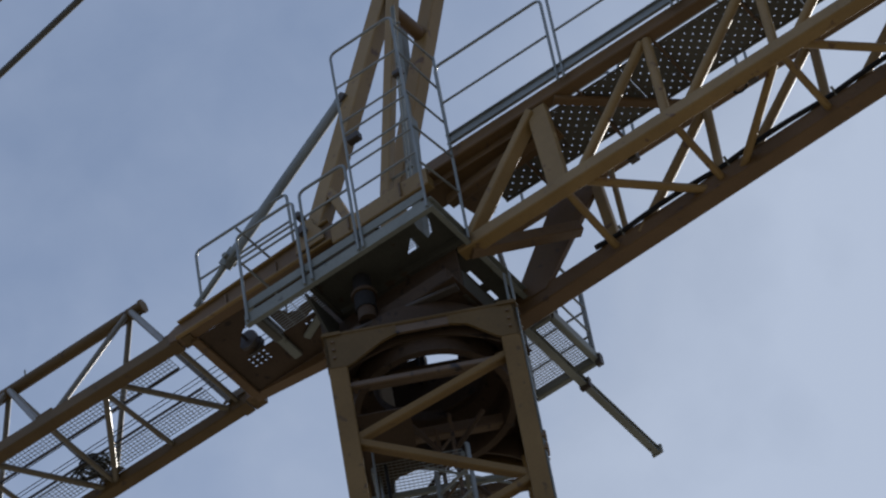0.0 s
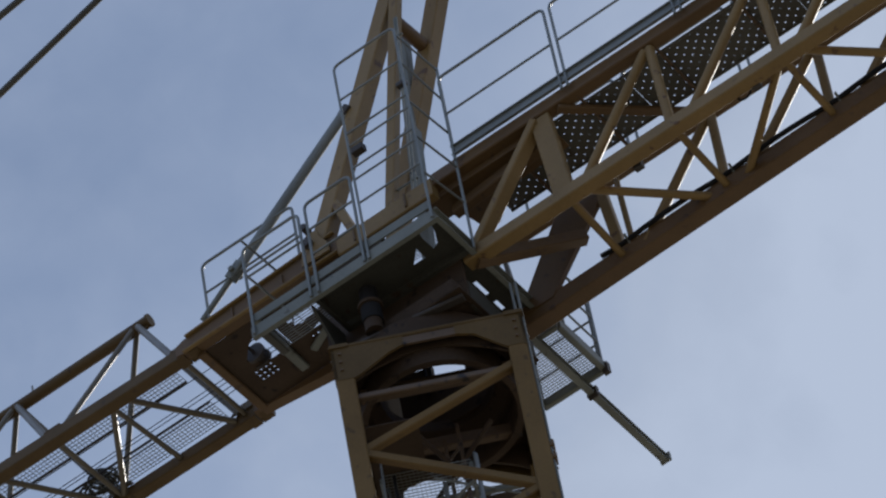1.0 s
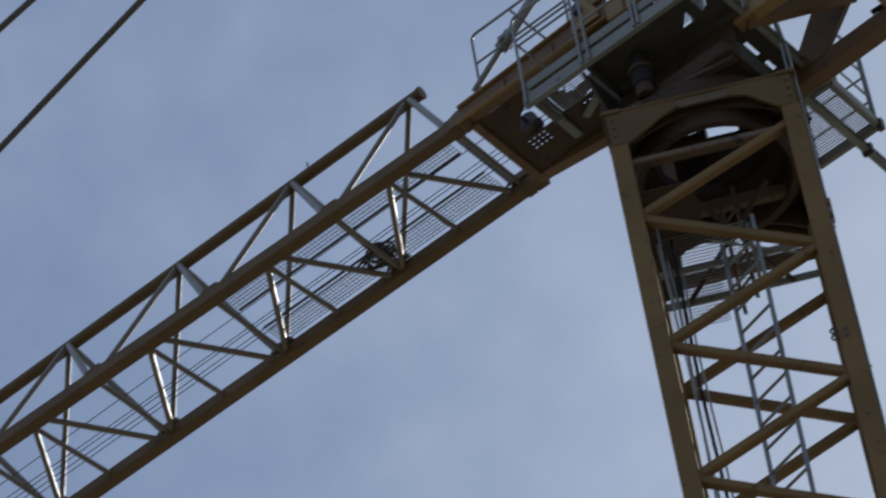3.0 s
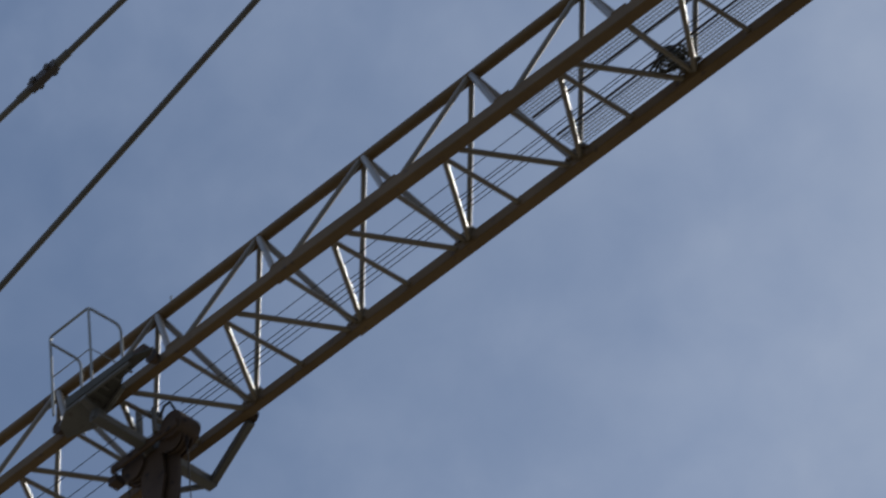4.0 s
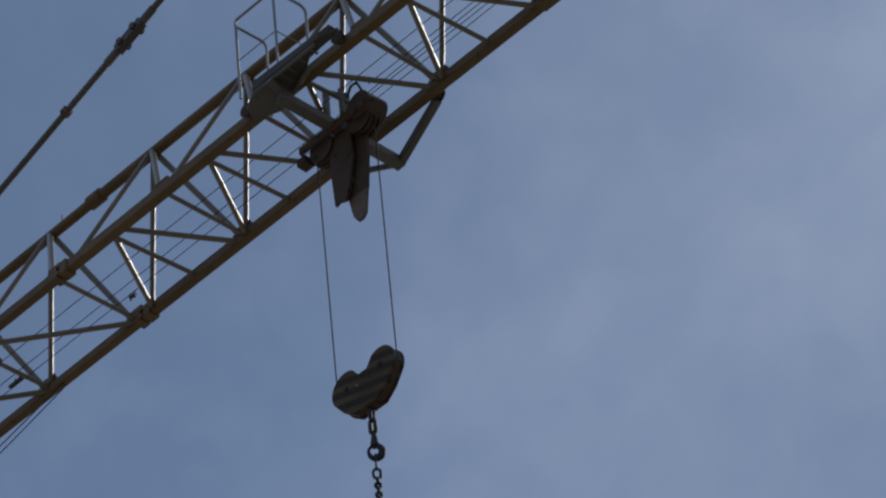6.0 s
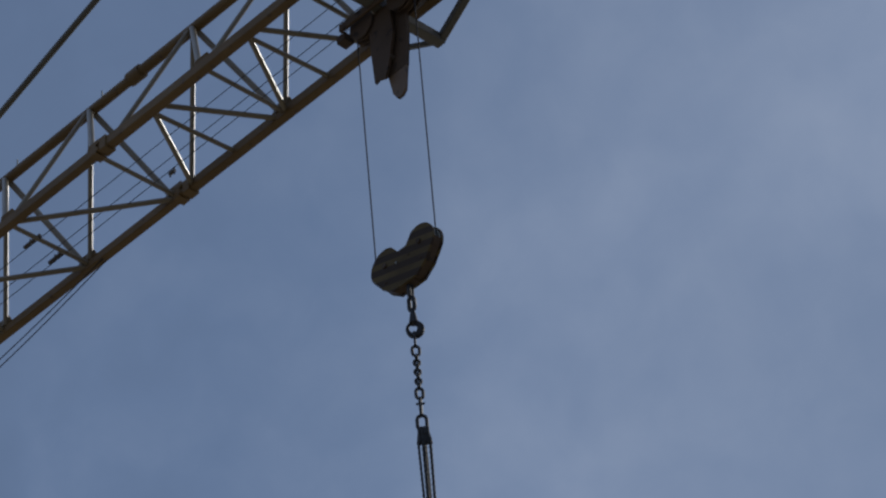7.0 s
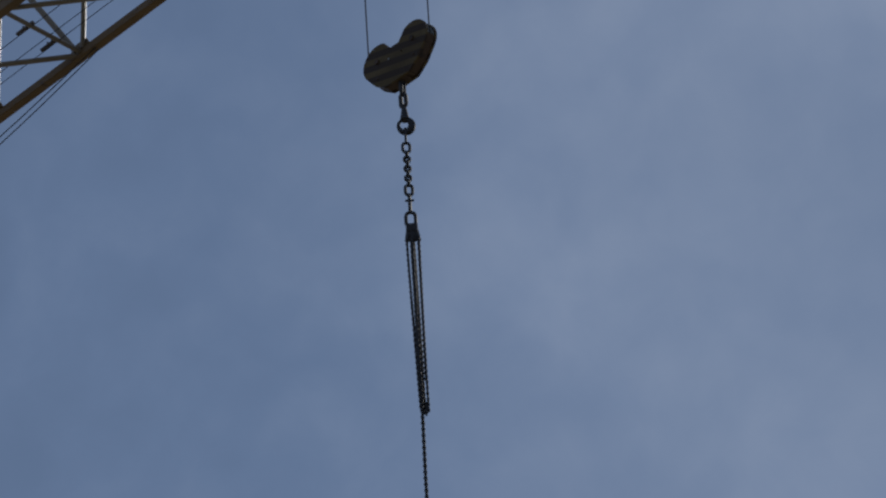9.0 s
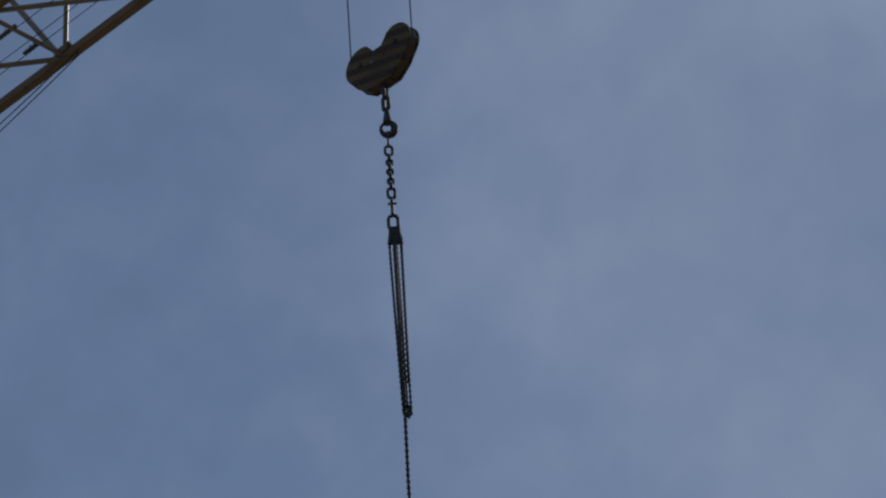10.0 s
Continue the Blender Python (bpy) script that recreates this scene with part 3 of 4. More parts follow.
# ---- counter-jib ----
def build_counter_jib():
    cj = thing("counter_jib", "box-shaped lattice counter-jib of ochre painted steel", "counter-jib", at=(1.2, 0, Z_LOW))
    w, zl, zh, x0, x1, bay = 0.51, Z_LOW, HJ, 1.0, 14.8, 1.38
    beam("lower_chord", (x0, -w, zl), (x1, -w, zl), 0.17, 0.17, YELLOW, cj)
    def zf(x):
        return zl - 0.03 - 0.12 * max(0, min(1, (5.8 - x) / 4.6))

    # far chord is browner and darker than the near one
    beam("lower_chord", (x0 - 0.1, w + 0.06, zf(x0)), (5.8, w + 0.05, zl - 0.03), 0.21, 0.23, UMBER, cj)
    beam("lower_chord", (5.803, w + 0.05, zl - 0.03), (x1, w + 0.05, zl - 0.03), 0.21, 0.21, UMBER, cj)
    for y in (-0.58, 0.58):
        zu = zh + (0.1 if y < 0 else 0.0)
        beam("upper_chord", (0.854, y, zu), (x1, y, zu), 0.15, 0.18, UMBER, cj)
    x, k = 2.33 - bay, 0
    while x < x1 - bay:
        for y in (-w, w):
            s = 1.14 if y < 0 else 1.1
            if k == 0:
                # broad root members
                if y > 0:
                    pts = [(0.95, y, zl - 0.1), (1.42, y, zl - 0.1), (2.2, y * s, zh - 0.35), (2.2, y * s, zh - 0.05), (1.72, y * s, zh - 0.05)]
                    plate("root_plate", pts, (0, -0.06, 0), UMBER, cj)
                else:
                    beam("diagonal", (x + 0.12, y, zl), (x + bay - 0.12, y * s, zh), 0.1, 0.17, YELLOW, cj, (0, 1, 0))
            else:
                if k == 1:
                    if y < 0:
                        beam("post", (x - 0.02, y, zl), (x - 0.06, y * s, zh), 0.1, 0.24, YELLOW, cj, (1, 0, 0))
                    else:
                        beam("post", (x - 0.0, y, zf(x)), (x - 0.12, y * s, zh), 0.1, 0.12, YELLOW, cj, (1, 0, 0))
                        tube("post", (x + 0.14, y, zf(x)), (x + 0.1, y * s, zh), 0.035, YELLOW, cj, 10)
                else:
                    tube("post", (x - 0.02, y, zl if y < 0 else zf(x)), (x + 0.0, y * s, zh), 0.055, YELLOW, cj, 10)
                e = 0.2 if y < 0 else 0.3
                tube("diagonal", (x + e, y, zl if y < 0 else zf(x)), (x + bay - 0.26 + e, y * s, zh), 0.055, YELLOW, cj, 10)
        if k:
            tube("cross_bar", (x, -w, zl), (x, w, zf(x)), 0.045, YELLOW, cj, 10)
        if k % 2:
            tube("lower_diagonal", (x + 0.15, -w, zl), (x + bay - 0.2, w, zf(x + bay)), 0.048, YELLOW, cj, 10)
        elif k:
            tube("lower_diagonal", (x + bay, -w, zl), (x + 0.25, w, zf(x)), 0.048, YELLOW, cj, 10)
        else:
            beam("root_beam", (1.1, -w, zl - 0.06), (1.95, 0.46, zh - 0.8), 0.14, 0.15, UMBER, cj)
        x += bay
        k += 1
    plate("root_deck", [(0.6, -0.5, zh - 0.06), (2.3, -0.5, zh - 0.06), (2.3, -0.12, zh - 0.06), (1.55, -0.1, zh - 0.06), (1.1, 0.24, zh - 0.06), (0.95, 0.24, zh - 0.06), (0.87, -0.2, zh - 0.06), (0.6, -0.2, zh - 0.06)], (0, 0, 0.03), UMBER, cj)
    plate("root_web", [(0.6, -0.53, zh - 0.08), (2.3, -0.53, zh - 0.08), (2.3, -0.53, zh + 0.06), (0.6, -0.53, zh + 0.06)], (0, 0.02, 0), UMBER, cj)
    beam("root_beam", (0.87, -0.3, zh - 0.16), (2.3, -0.42, zh - 0.16), 0.12, 0.14, UMBER, cj)
    plate("root_gusset", [(0.9, w + 0.05, zl - 0.2), (2.1, w + 0.1, zl - 0.18), (2.1, w + 0.14, zl + 0.02), (0.9, w + 0.16, zl + 0.02)], (0, 0.03, 0), UMBER, cj)
    beam("upper_brace", (2.5, -0.6, zh - 0.02), (3.68, 0.56, zh - 0.02), 0.11, 0.06, UMBER, cj)
    beam("upper_brace", (6.64, -0.6, zh - 0.02), (7.82, 0.56, zh - 0.02), 0.11, 0.06, UMBER, cj)
    # inverted V of thin posts behind the root
    beam("root_post", (0.92, 0.5, zh - 0.3), (1.0, 0.5, zh - 1.22), 0.05, 0.06, PALE, cj, (0, 1, 0))
    beam("root_post", (0.78, 0.5, zh - 0.55), (1.02, 0.5, zh - 1.24), 0.05, 0.06, PALE, cj, (0, 1, 0))
    # toe board and guard rails above the near upper chord
    bm = bmesh.new()
    add_channel(bm, (1.2, -0.7, zh + 0.23), (x1, -0.7, zh + 0.23), 0.04, 0.15)
    part("toe_board", bm, ZINC, cj)
    x = 1.22
    while x < x1 - 1.5:
        rail_panel("guard_rail", (x + 0.02 if x > 2 else x, -0.72, zh + 0.08), (x + 1.44, -0.72, zh + 0.08), 1.4, (0.77,), cj, 0.018)
        rail_panel("guard_rail", (x + 0.06, 0.62, zh + 0.08), (x + 1.44, 0.62, zh + 0.08), 1.4, (0.77,), cj, 0.018)
        x += 1.5
    return cj


build_counter_jib()


def build_counter_deck():
    d = thing("counter_jib_deck", "perforated sheet-metal walkway on the counter-jib", "walkway", at=V(2, 0, 0.06))
    x = 1.25
    i = 0
    while x < 14:
        ln = 2.0
        bm = bmesh.new()
        add_perforated(bm, V(x, -0.43, 0.06 + 0.004 * (i % 2)), (ln, 0, 0), (0, 0.715, 0), 15, 11, 0.14)
        part("deck_sheet", bm, IRON, d)
        for y in (-0.42, 0.285):
            beam("edge_angle", V(x, y, 0.055), V(x + ln - 0.01, y, 0.055), 0.03, 0.035, IRON, d)
        beam("bearer", V(x + 0.5, -0.58, 0.03), V(x + 0.5, 0.58, 0.03), 0.035, 0.045, GRIME, d)
        beam("bearer", V(x + 1.5, -0.58, 0.03), V(x + 1.5, 0.58, 0.03), 0.035, 0.045, GRIME, d)
        x += ln + 0.004
        i += 1
    return d


build_counter_deck()


def build_cj_cable():
    c = thing("counter_jib_cable", "black cable tied along the counter-jib's lower chord", "cable", at=(2.3, 0.42, Z_LOW + 0.1))
    bm = bmesh.new()
    pts = []
    for i in range(90):
        x = 2.1 + i * 0.14
        sag = 0.035 * abs(math.sin((x - 2.36) * math.pi / 1.38))
        pts.append(Vector((x, 0.455 - sag, Z_LOW + 0.1 - 0.12 * max(0, min(1, (5.8 - x) / 4.6)))))
    add_path(bm, pts, 0.03, 8)
    part("sheath", bm, RUBBER, c)
    for k in range(9):
        for o in (-0.09, 0.09):
            x = 2.36 + 1.38 * k + o
            dz = 0.12 * max(0, min(1, (5.8 - x) / 4.6))
            tube("cable_tie", (x, 0.38, Z_LOW + 0.14 - dz), (x, 0.5, Z_LOW + 0.04 - dz), 0.016, ZINC, c, 6)
    for x, y in ((3.15, -0.37), (4.7, -0.41)):
        z = Z_LOW
        lamp = thing("cable_bracket", "small dark bracket with a ring under the counter-jib chord", "bracket", "brackets under the counter-jib", at=(x, y, z))
        bm = bmesh.new()
        add_box(bm, (x, y, z - 0.04), (0.1, 0.08, 0.12))
        part("body", bm, DARK, lamp)
        tube("hanger", (x, y - 0.14, z), (x, y, z - 0.02), 0.016, DARK, lamp, 6)
        if x > 4:
            bm = bmesh.new()
            add_path(bm, [(x - 0.16 + 0.08 * math.cos(a), y, z - 0.06 + 0.07 * math.sin(a)) for a in [j * math.pi / 6 for j in range(12)]], 0.014, 6, True)
            part("ring", bm, RUBBER, lamp)


build_cj_cable()


# ---- tie bars ----
def tie(p, q, joints):
    p, q = Vector(p), Vector(q)
    t = thing("tie_bar", "long dark steel tie bar running down to the jib", "tie bar", "jib tie bars", at=p)
    tube("bar", p, q, 0.045, IRON, t, 10)
    d = (q - p).normalized()
    for x, big in joints:
        c = p.lerp(q, (x - p.x) / (q.x - p.x))
        if big:
            bm = bmesh.new()
            add_beam(bm, c - d * 0.26, c + d * 0.26, 0.12, 0.15)
            add_tube(bm, c - d * 0.14 + Vector((0, -0.1, 0)), c - d * 0.14 + Vector((0, 0.1, 0)), 0.05, 10)
            add_tube(bm, c + d * 0.14 + Vector((0, -0.1, 0)), c + d * 0.14 + Vector((0, 0.1, 0)), 0.05, 10)
            part("coupling", bm, DARK, t)
            tube("neck", c - d * 0.5, c - d * 0.24, 0.058, IRON, t, 10)
            tube("neck", c + d * 0.24, c + d * 0.5, 0.058, IRON, t, 10)
        else:
            bm = bmesh.new()
            add_tube(bm, c - d * 0.05, c + d * 0.05, 0.075, 10)
            part("collar", bm, GRIME, t)
    return t


APEX = Vector((2.95, 0, 49.25))
tie((2.3, 0, 49.03), (-24.2, 0, HJ + JH + 0.05), ((-16.6, True), (-17.93, False)))
tie((2.5, 0, 49.33), (-56.5, 0, HJ + JH + 0.05), ((-14.5, True),))


# ---- tower head ----
def build_head():
    head = thing("apex_tower", "leaning ochre steel apex tower of tapering box legs", "apex tower", at=V(0, 0, 0.2))
    for y in (-0.6, 0.6):
        b = V(-0.77, y, 0.05)
        top = b.lerp(APEX, 0.985)
        if y > 0:
            top = top + Vector((0.1, 0.02, 0))
            b = b + Vector((-0.04, 0.05, 0))
        beam("front_leg", b, top, 0.2, 0.2, YELLOW, head, (0, 1, 0))
        for o in (-0.15, 0.12):
            foot = [(-0.12, -0.1), (0.26, -0.1), (0.24, 0.06), (0.16, 0.2), (0.14, 0.32), (0.0, 0.34), (-0.08, 0.2)]
            plate("foot_bracket", [b + Vector((x, o, z)) for x, z in foot], (0, 0.03, 0), YELLOW, head)
        tube("foot_pin", b + Vector((0.02, -0.22, 0.16)), b + Vector((0.02, 0.22, 0.16)), 0.06, DARK, head, 12)
        tube("foot_pin", b + Vector((0.0, -0.2, 0.44)), b + Vector((0.0, -0.08, 0.44)), 0.045, DARK, head, 12)
        beam("foot_stay", b + Vector((0.36, 0, 0.7)), b + Vector((0.57, 0, -0.06)), 0.1, 0.11, YELLOW, head, (0, 1, 0))
    a, c = V(-0.85, -0.6, 0.05).lerp(APEX, 0.365), V(-0.78, 0.63, 0.05).lerp(APEX, 0.365)
    tube("cross_tube", a, c, 0.085, UMBER, head, 12)
    a, c = V(-0.87, -0.6, 0.05).lerp(APEX, 0.6), V(-0.87, 0.6, 0.05).lerp(APEX, 0.6)
    tube("cross_tube", a, c, 0.07, UMBER, head, 12)
    beam("rear_post", V(0.19, -0.5, 0.1), V(1.29, -0.36, 7.0), 0.12, 0.12, YELLOW, head, (0, 1, 0))
    # far post is the shaded twin: grey stands in for ochre in shade
    beam("rear_post", V(0.02, 0.46, 0.1), V(0.3, 0.42, 4.2), 0.13, 0.13, GREY, head, (0, 1, 0))
    bm = bmesh.new()
    add_box(bm, V(0.0, -0.6, 1.36), (0.15, 0.1, 0.1))
    part("limit_switch", bm, DARK, head)
    bm = bmesh.new()
    add_box(bm, V(0.66, -0.52, 2.04), (0.12, 0.08, 0.07))
    part("junction_box", bm, DARK, head)
    bm = bmesh.new()
    add_box(bm, APEX, (0.5, 0.4, 0.6))
    part("apex_block", bm, YELLOW, head)
    return head


build_head()


def build_strut():
    s = thing("brace_strut", "grey tubular strut between tower head leg and deck", "strut", at=V(-2.3, -0.6, 0.3))
    a, b = V(-0.12, -0.56, 2.13), V(-2.36, -0.6, 0.33)
    m = a.lerp(b, 0.77)
    tube("upper_tube", a, m, 0.062, STRUT, s, 14)
    tube("lower_rod", m, b, 0.036, GREY, s, 10)
    d = (b - a).normalized()
    bm = bmesh.new()
    add_beam(bm, m - d * 0.13, m + d * 0.1, 0.12, 0.13)
    add_tube(bm, m + Vector((0, -0.1, 0)), m + Vector((0, 0.1, 0)), 0.035, 10)
    part("turnbuckle", bm, GREY, s)
    bm = bmesh.new()
    add_beam(bm, a - d * 0.1, a + d * 0.04, 0.1, 0.11)
    part("clevis", bm, DARK, s)
    return s


build_strut()
conduit = thing("cable_conduit", "thin grey conduit clipped beside the apex tower's rear post", "conduit", at=V(0.54, -0.5, 0.1))
for o in (0.0, 0.05):
    tube("pipe_run", V(0.5 + o, -0.5, 0.12), V(0.72 + o * 0.6, -0.5, 3.2), 0.013, GREY, conduit, 8)
for d in (0.5, 1.3, 2.1, 2.9):
    beam("pipe_clip", V(0.19 + 0.159 * (d - 0.1), -0.48, d), V(0.57 + 0.07 * d, -0.48, d), 0.03, 0.03, GREY, conduit)


# ---- slewing platform ----
def build_slewing():
    s = thing("slewing_platform", "rotating steel platform under the tower head", "slewing platform", at=V(0, 0, -2.2))
    for y in (-0.62, 0.62):
        low = -0.1 if y < 0 else -0.3
        plate("side_beam", [V(-2.6, y - 0.065, -0.085), V(-1.55, y - 0.065, low + 0.06 if y > 0 else low), V(-0.45, y - 0.065, low), V(-0.45, y - 0.065, 0.24)] + ([V(-2.0, y - 0.065, 0.2), V(-2.6, y - 0.065, 0.12), V(-2.72, y - 0.065, 0.075), V(-2.72, y - 0.065, -0.07)] if y < 0 else [V(-2.3, y - 0.065, 0.24), V(-2.56, y - 0.065, 0.1)]), (0, 0.13, 0), UMBER, s)
        beam("side_beam", V(-0.446, y, -0.02), V(0.85, y, -0.02), 0.13, 0.26, YELLOW, s)
        for x in (-1.9, -1.2, -0.2, 0.5):
            bm = bmesh.new()
            add_box(bm, V(x, y + (-0.075 if y < 0 else 0.075), 0.0), (0.02, 0.03, 0.22))
            part("web_stiffener", bm, UMBER, s)
    # flanges of the near side beam
    beam("flange", V(-2.55, -0.705, 0.125), V(-0.45, -0.705, 0.225), 0.05, 0.03, YELLOW, s)
    beam("flange", V(-2.6, -0.705, -0.09), V(-0.45, -0.705, -0.1), 0.05, 0.03, YELLOW, s)
    # closed underside of the front bay with its cut-outs
    wells = [[(-2.17, -0.11), (-2.03, -0.27), (-1.88, -0.36), (-1.79, -0.335), (-1.8, 0.065), (-2.03, 0.045)],
             [(-1.655, -0.26), (-1.63, -0.26), (-1.635, 0.03), (-1.66, 0.03)],
             [(-1.64, -0.38), (-1.58, -0.36), (-1.6, -0.275), (-1.65, -0.275)],
             [(-1.48, -0.36), (-1.39, -0.34), (-1.44, -0.205), (-1.5, -0.24)],
             [(-1.35, -0.33), (-1.01, -0.285), (-1.09, -0.18), (-1.37, -0.13), (-1.46, -0.16)],
             [(-1.35, 0.02), (-1.01, -0.075), (-1.08, 0.055)]]
    drain = [ring_of(-2.2 + 0.068 * i, 0.1 + 0.066 * j, 0.016) for i in range(4) for j in range(3)]
    drain += [ring_of(-1.4 + 0.075 * i, 0.105 + 0.066 * j, 0.016) for i in range(4) for j in range(2)]
    # underside sheet in the same shade-darkened brown
    pierced_plate("bottom_plate", [(-2.5, -0.55), (-0.8, -0.55), (-0.8, 0.55), (-2.5, 0.55)], wells + drain, HJ - 0.1, 0.014, SHADE_BROWN, s)
    beam("brace", V(-1.72, -0.54, -0.13), V(-1.74, 0.4, -0.13), 0.11, 0.05, GREY, s)
    beam("brace", V(-0.98, -0.02, -0.13), V(-1.5, 0.24, -0.13), 0.09, 0.05, GREY, s)
    plate("end_plate", [V(-2.44, -0.55, 0.2), V(-2.44, 0.55, 0.2), V(-2.47, 0.55, -0.1), V(-2.47, -0.55, -0.1)], (0.03, 0, 0.01), UMBER, s)
    beam("end_flange", V(-2.46, -0.56, -0.12), V(-2.46, 0.56, -0.12), 0.11, 0.04, UMBER, s)
    # slewing ring
    n = 56
    bm = bmesh.new()
    prof = [(0.98, -2.25), (0.98, -1.98), (0.62, -1.98), (0.62, -2.12), (0.74, -2.25)]
    rings = [[bm.verts.new(MC + Vector((a * math.cos(2 * math.pi * i / n), a * math.sin(2 * math.pi * i / n), HJ + d))) for i in range(n)] for a, d in prof]
    for j in range(len(prof)):
        for i in range(n):
            bm.faces.new((rings[j][i], rings[j][(i + 1) % n], rings[(j + 1) % len(prof)][(i + 1) % n], rings[(j + 1) % len(prof)][i]))
    part("slewing_ring", bm, SHADE_BROWN, s, "dark toothed ring")
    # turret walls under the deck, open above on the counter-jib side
    # walls coloured darker to stand for the walkway's shadow on them
    plate("turret_front", [V(-0.8, -0.62, -1.97), V(0.98, -0.62, -1.97), V(0.98, -0.62, -1.2), V(0.3, -0.62, -1.1), V(0.02, -0.62, -0.12), V(-0.8, -0.62, -0.12)], (0, 0.04, 0), SHADE_BROWN, s)
    plate("turret_side", [V(-0.8, -0.56, -1.97), V(-0.8, 0.62, -1.97), V(-0.8, 0.62, -0.12), V(-0.8, -0.56, -0.12)], (0.04, 0, 0), SHADE_BROWN, s)
    plate("turret_side", [V(0.94, -0.56, -1.97), V(0.94, 0.62, -1.97), V(0.94, 0.62, -1.62), V(0.94, -0.56, -1.58)], (0.04, 0, 0), SHADE_GREEN, s)
    plate("turret_back", [V(-0.75, 0.6, -2.04), V(0.92, 0.6, -2.04), V(0.92, 0.6, -1.42), V(-0.29, 0.6, -1.42), V(-0.28, 0.6, -1.06), V(-0.5, 0.6, -0.99), V(-0.52, 0.6, -0.9), V(-0.75, 0.6, -0.9)], (0, 0.04, 0), SHADE_BROWN, s)
    plate("turret_back", [V(-0.75, 0.6, -0.896), V(0.1, 0.6, -0.896), V(0.1, 0.6, -0.1), V(-0.75, 0.6, -0.1)], (0, 0.04, 0), SHADE_BROWN, s)
    plate("turret_back", [V(0.12, 0.6, -1.416), V(0.5, 0.6, -1.416), V(0.5, 0.6, -0.9), V(0.12, 0.6, -0.9)], (0, 0.04, 0), SHADE_BROWN, s)
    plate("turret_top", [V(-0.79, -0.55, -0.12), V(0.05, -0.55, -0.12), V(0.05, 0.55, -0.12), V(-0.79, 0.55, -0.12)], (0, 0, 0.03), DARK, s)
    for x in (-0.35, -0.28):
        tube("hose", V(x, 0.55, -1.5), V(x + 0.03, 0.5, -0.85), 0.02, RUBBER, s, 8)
    plate("gusset", [V(-0.6, -0.63, -1.9), V(-0.6, -1.2, -1.3), V(-0.6, -0.63, -1.3)], (0.03, 0, 0), SHADE_GREEN, s)
    # girder and tray are darkened in colour for the walkway's shade
    beam("ring_girder", V(-0.6, -0.75, -1.86), V(0.95, -0.75, -1.86), 0.2, 0.2, SHADE_BROWN, s)
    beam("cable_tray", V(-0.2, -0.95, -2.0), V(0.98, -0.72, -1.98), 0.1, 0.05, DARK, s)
    plate("ring_deck", [V(0.7, -0.85, -1.96), V(1.02, -0.85, -1.96), V(1.02, 0.6, -1.96), V(0.7, 0.6, -1.96)], (0, 0, 0.02), SHADE_BROWN, s)
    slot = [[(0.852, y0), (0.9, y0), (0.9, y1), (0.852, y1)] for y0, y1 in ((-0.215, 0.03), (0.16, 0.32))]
    pierced_plate("edge_plate", [(0.7, -0.6), (1.1, -0.6), (1.1, 0.6), (0.7, 0.6)], slot, HJ - 1.25, 0.012, SHADE_GREEN, s)
    # guard rail on the deck's near edge
    rail_panel("guard_rail", V(-2.27, -0.6, 0.22), V(-0.98, -0.6, 0.22), 0.97, (0.5,), s, 0.018)
    return s


build_slewing()


def build_winch():
    w = thing("winch_wheel", "dark flanged rope wheel below the deck opening", "winch", at=V(-2.12, 0.02, 0.08))
    for y0, y1, r in ((-0.02, 0.02, 0.13), (0.1, 0.14, 0.13), (0.02, 0.1, 0.09)):
        bm = bmesh.new()
        add_tube(bm, V(-2.08, -0.07 + y0, 0.0), V(-2.08, -0.07 + y1, 0.0), r, 24)
        part("drum" if r < 0.1 else "flange", bm, DARK, w)
    tube("axle", V(-2.08, -0.56, 0.0), V(-2.08, 0.5, 0.0), 0.02, DARK, w, 10)
    return w


build_winch()


def build_slew_motor():
    m = thing("slewing_motor", "dark gear motor hanging beside the slewing ring", "motor", at=V(-0.02, -0.95, -1.6))
    c = V(-0.02, -0.95, 0)
    # body in black, flange and pinion in dark brown
    for nm, z0, z1, r, mat in (("gearbox", -1.8, -1.58, 0.115, RUBBER), ("flange", -1.58, -1.54, 0.14, SHADE_BROWN), ("motor_body", -1.54, -1.3, 0.1, RUBBER), ("pinion", -1.95, -1.8, 0.1, SHADE_BROWN)):
        tube(nm, Vector((c.x, c.y, HJ + z0)), Vector((c.x, c.y, HJ + z1)), r, mat, m, 20)
    return m


build_slew_motor()


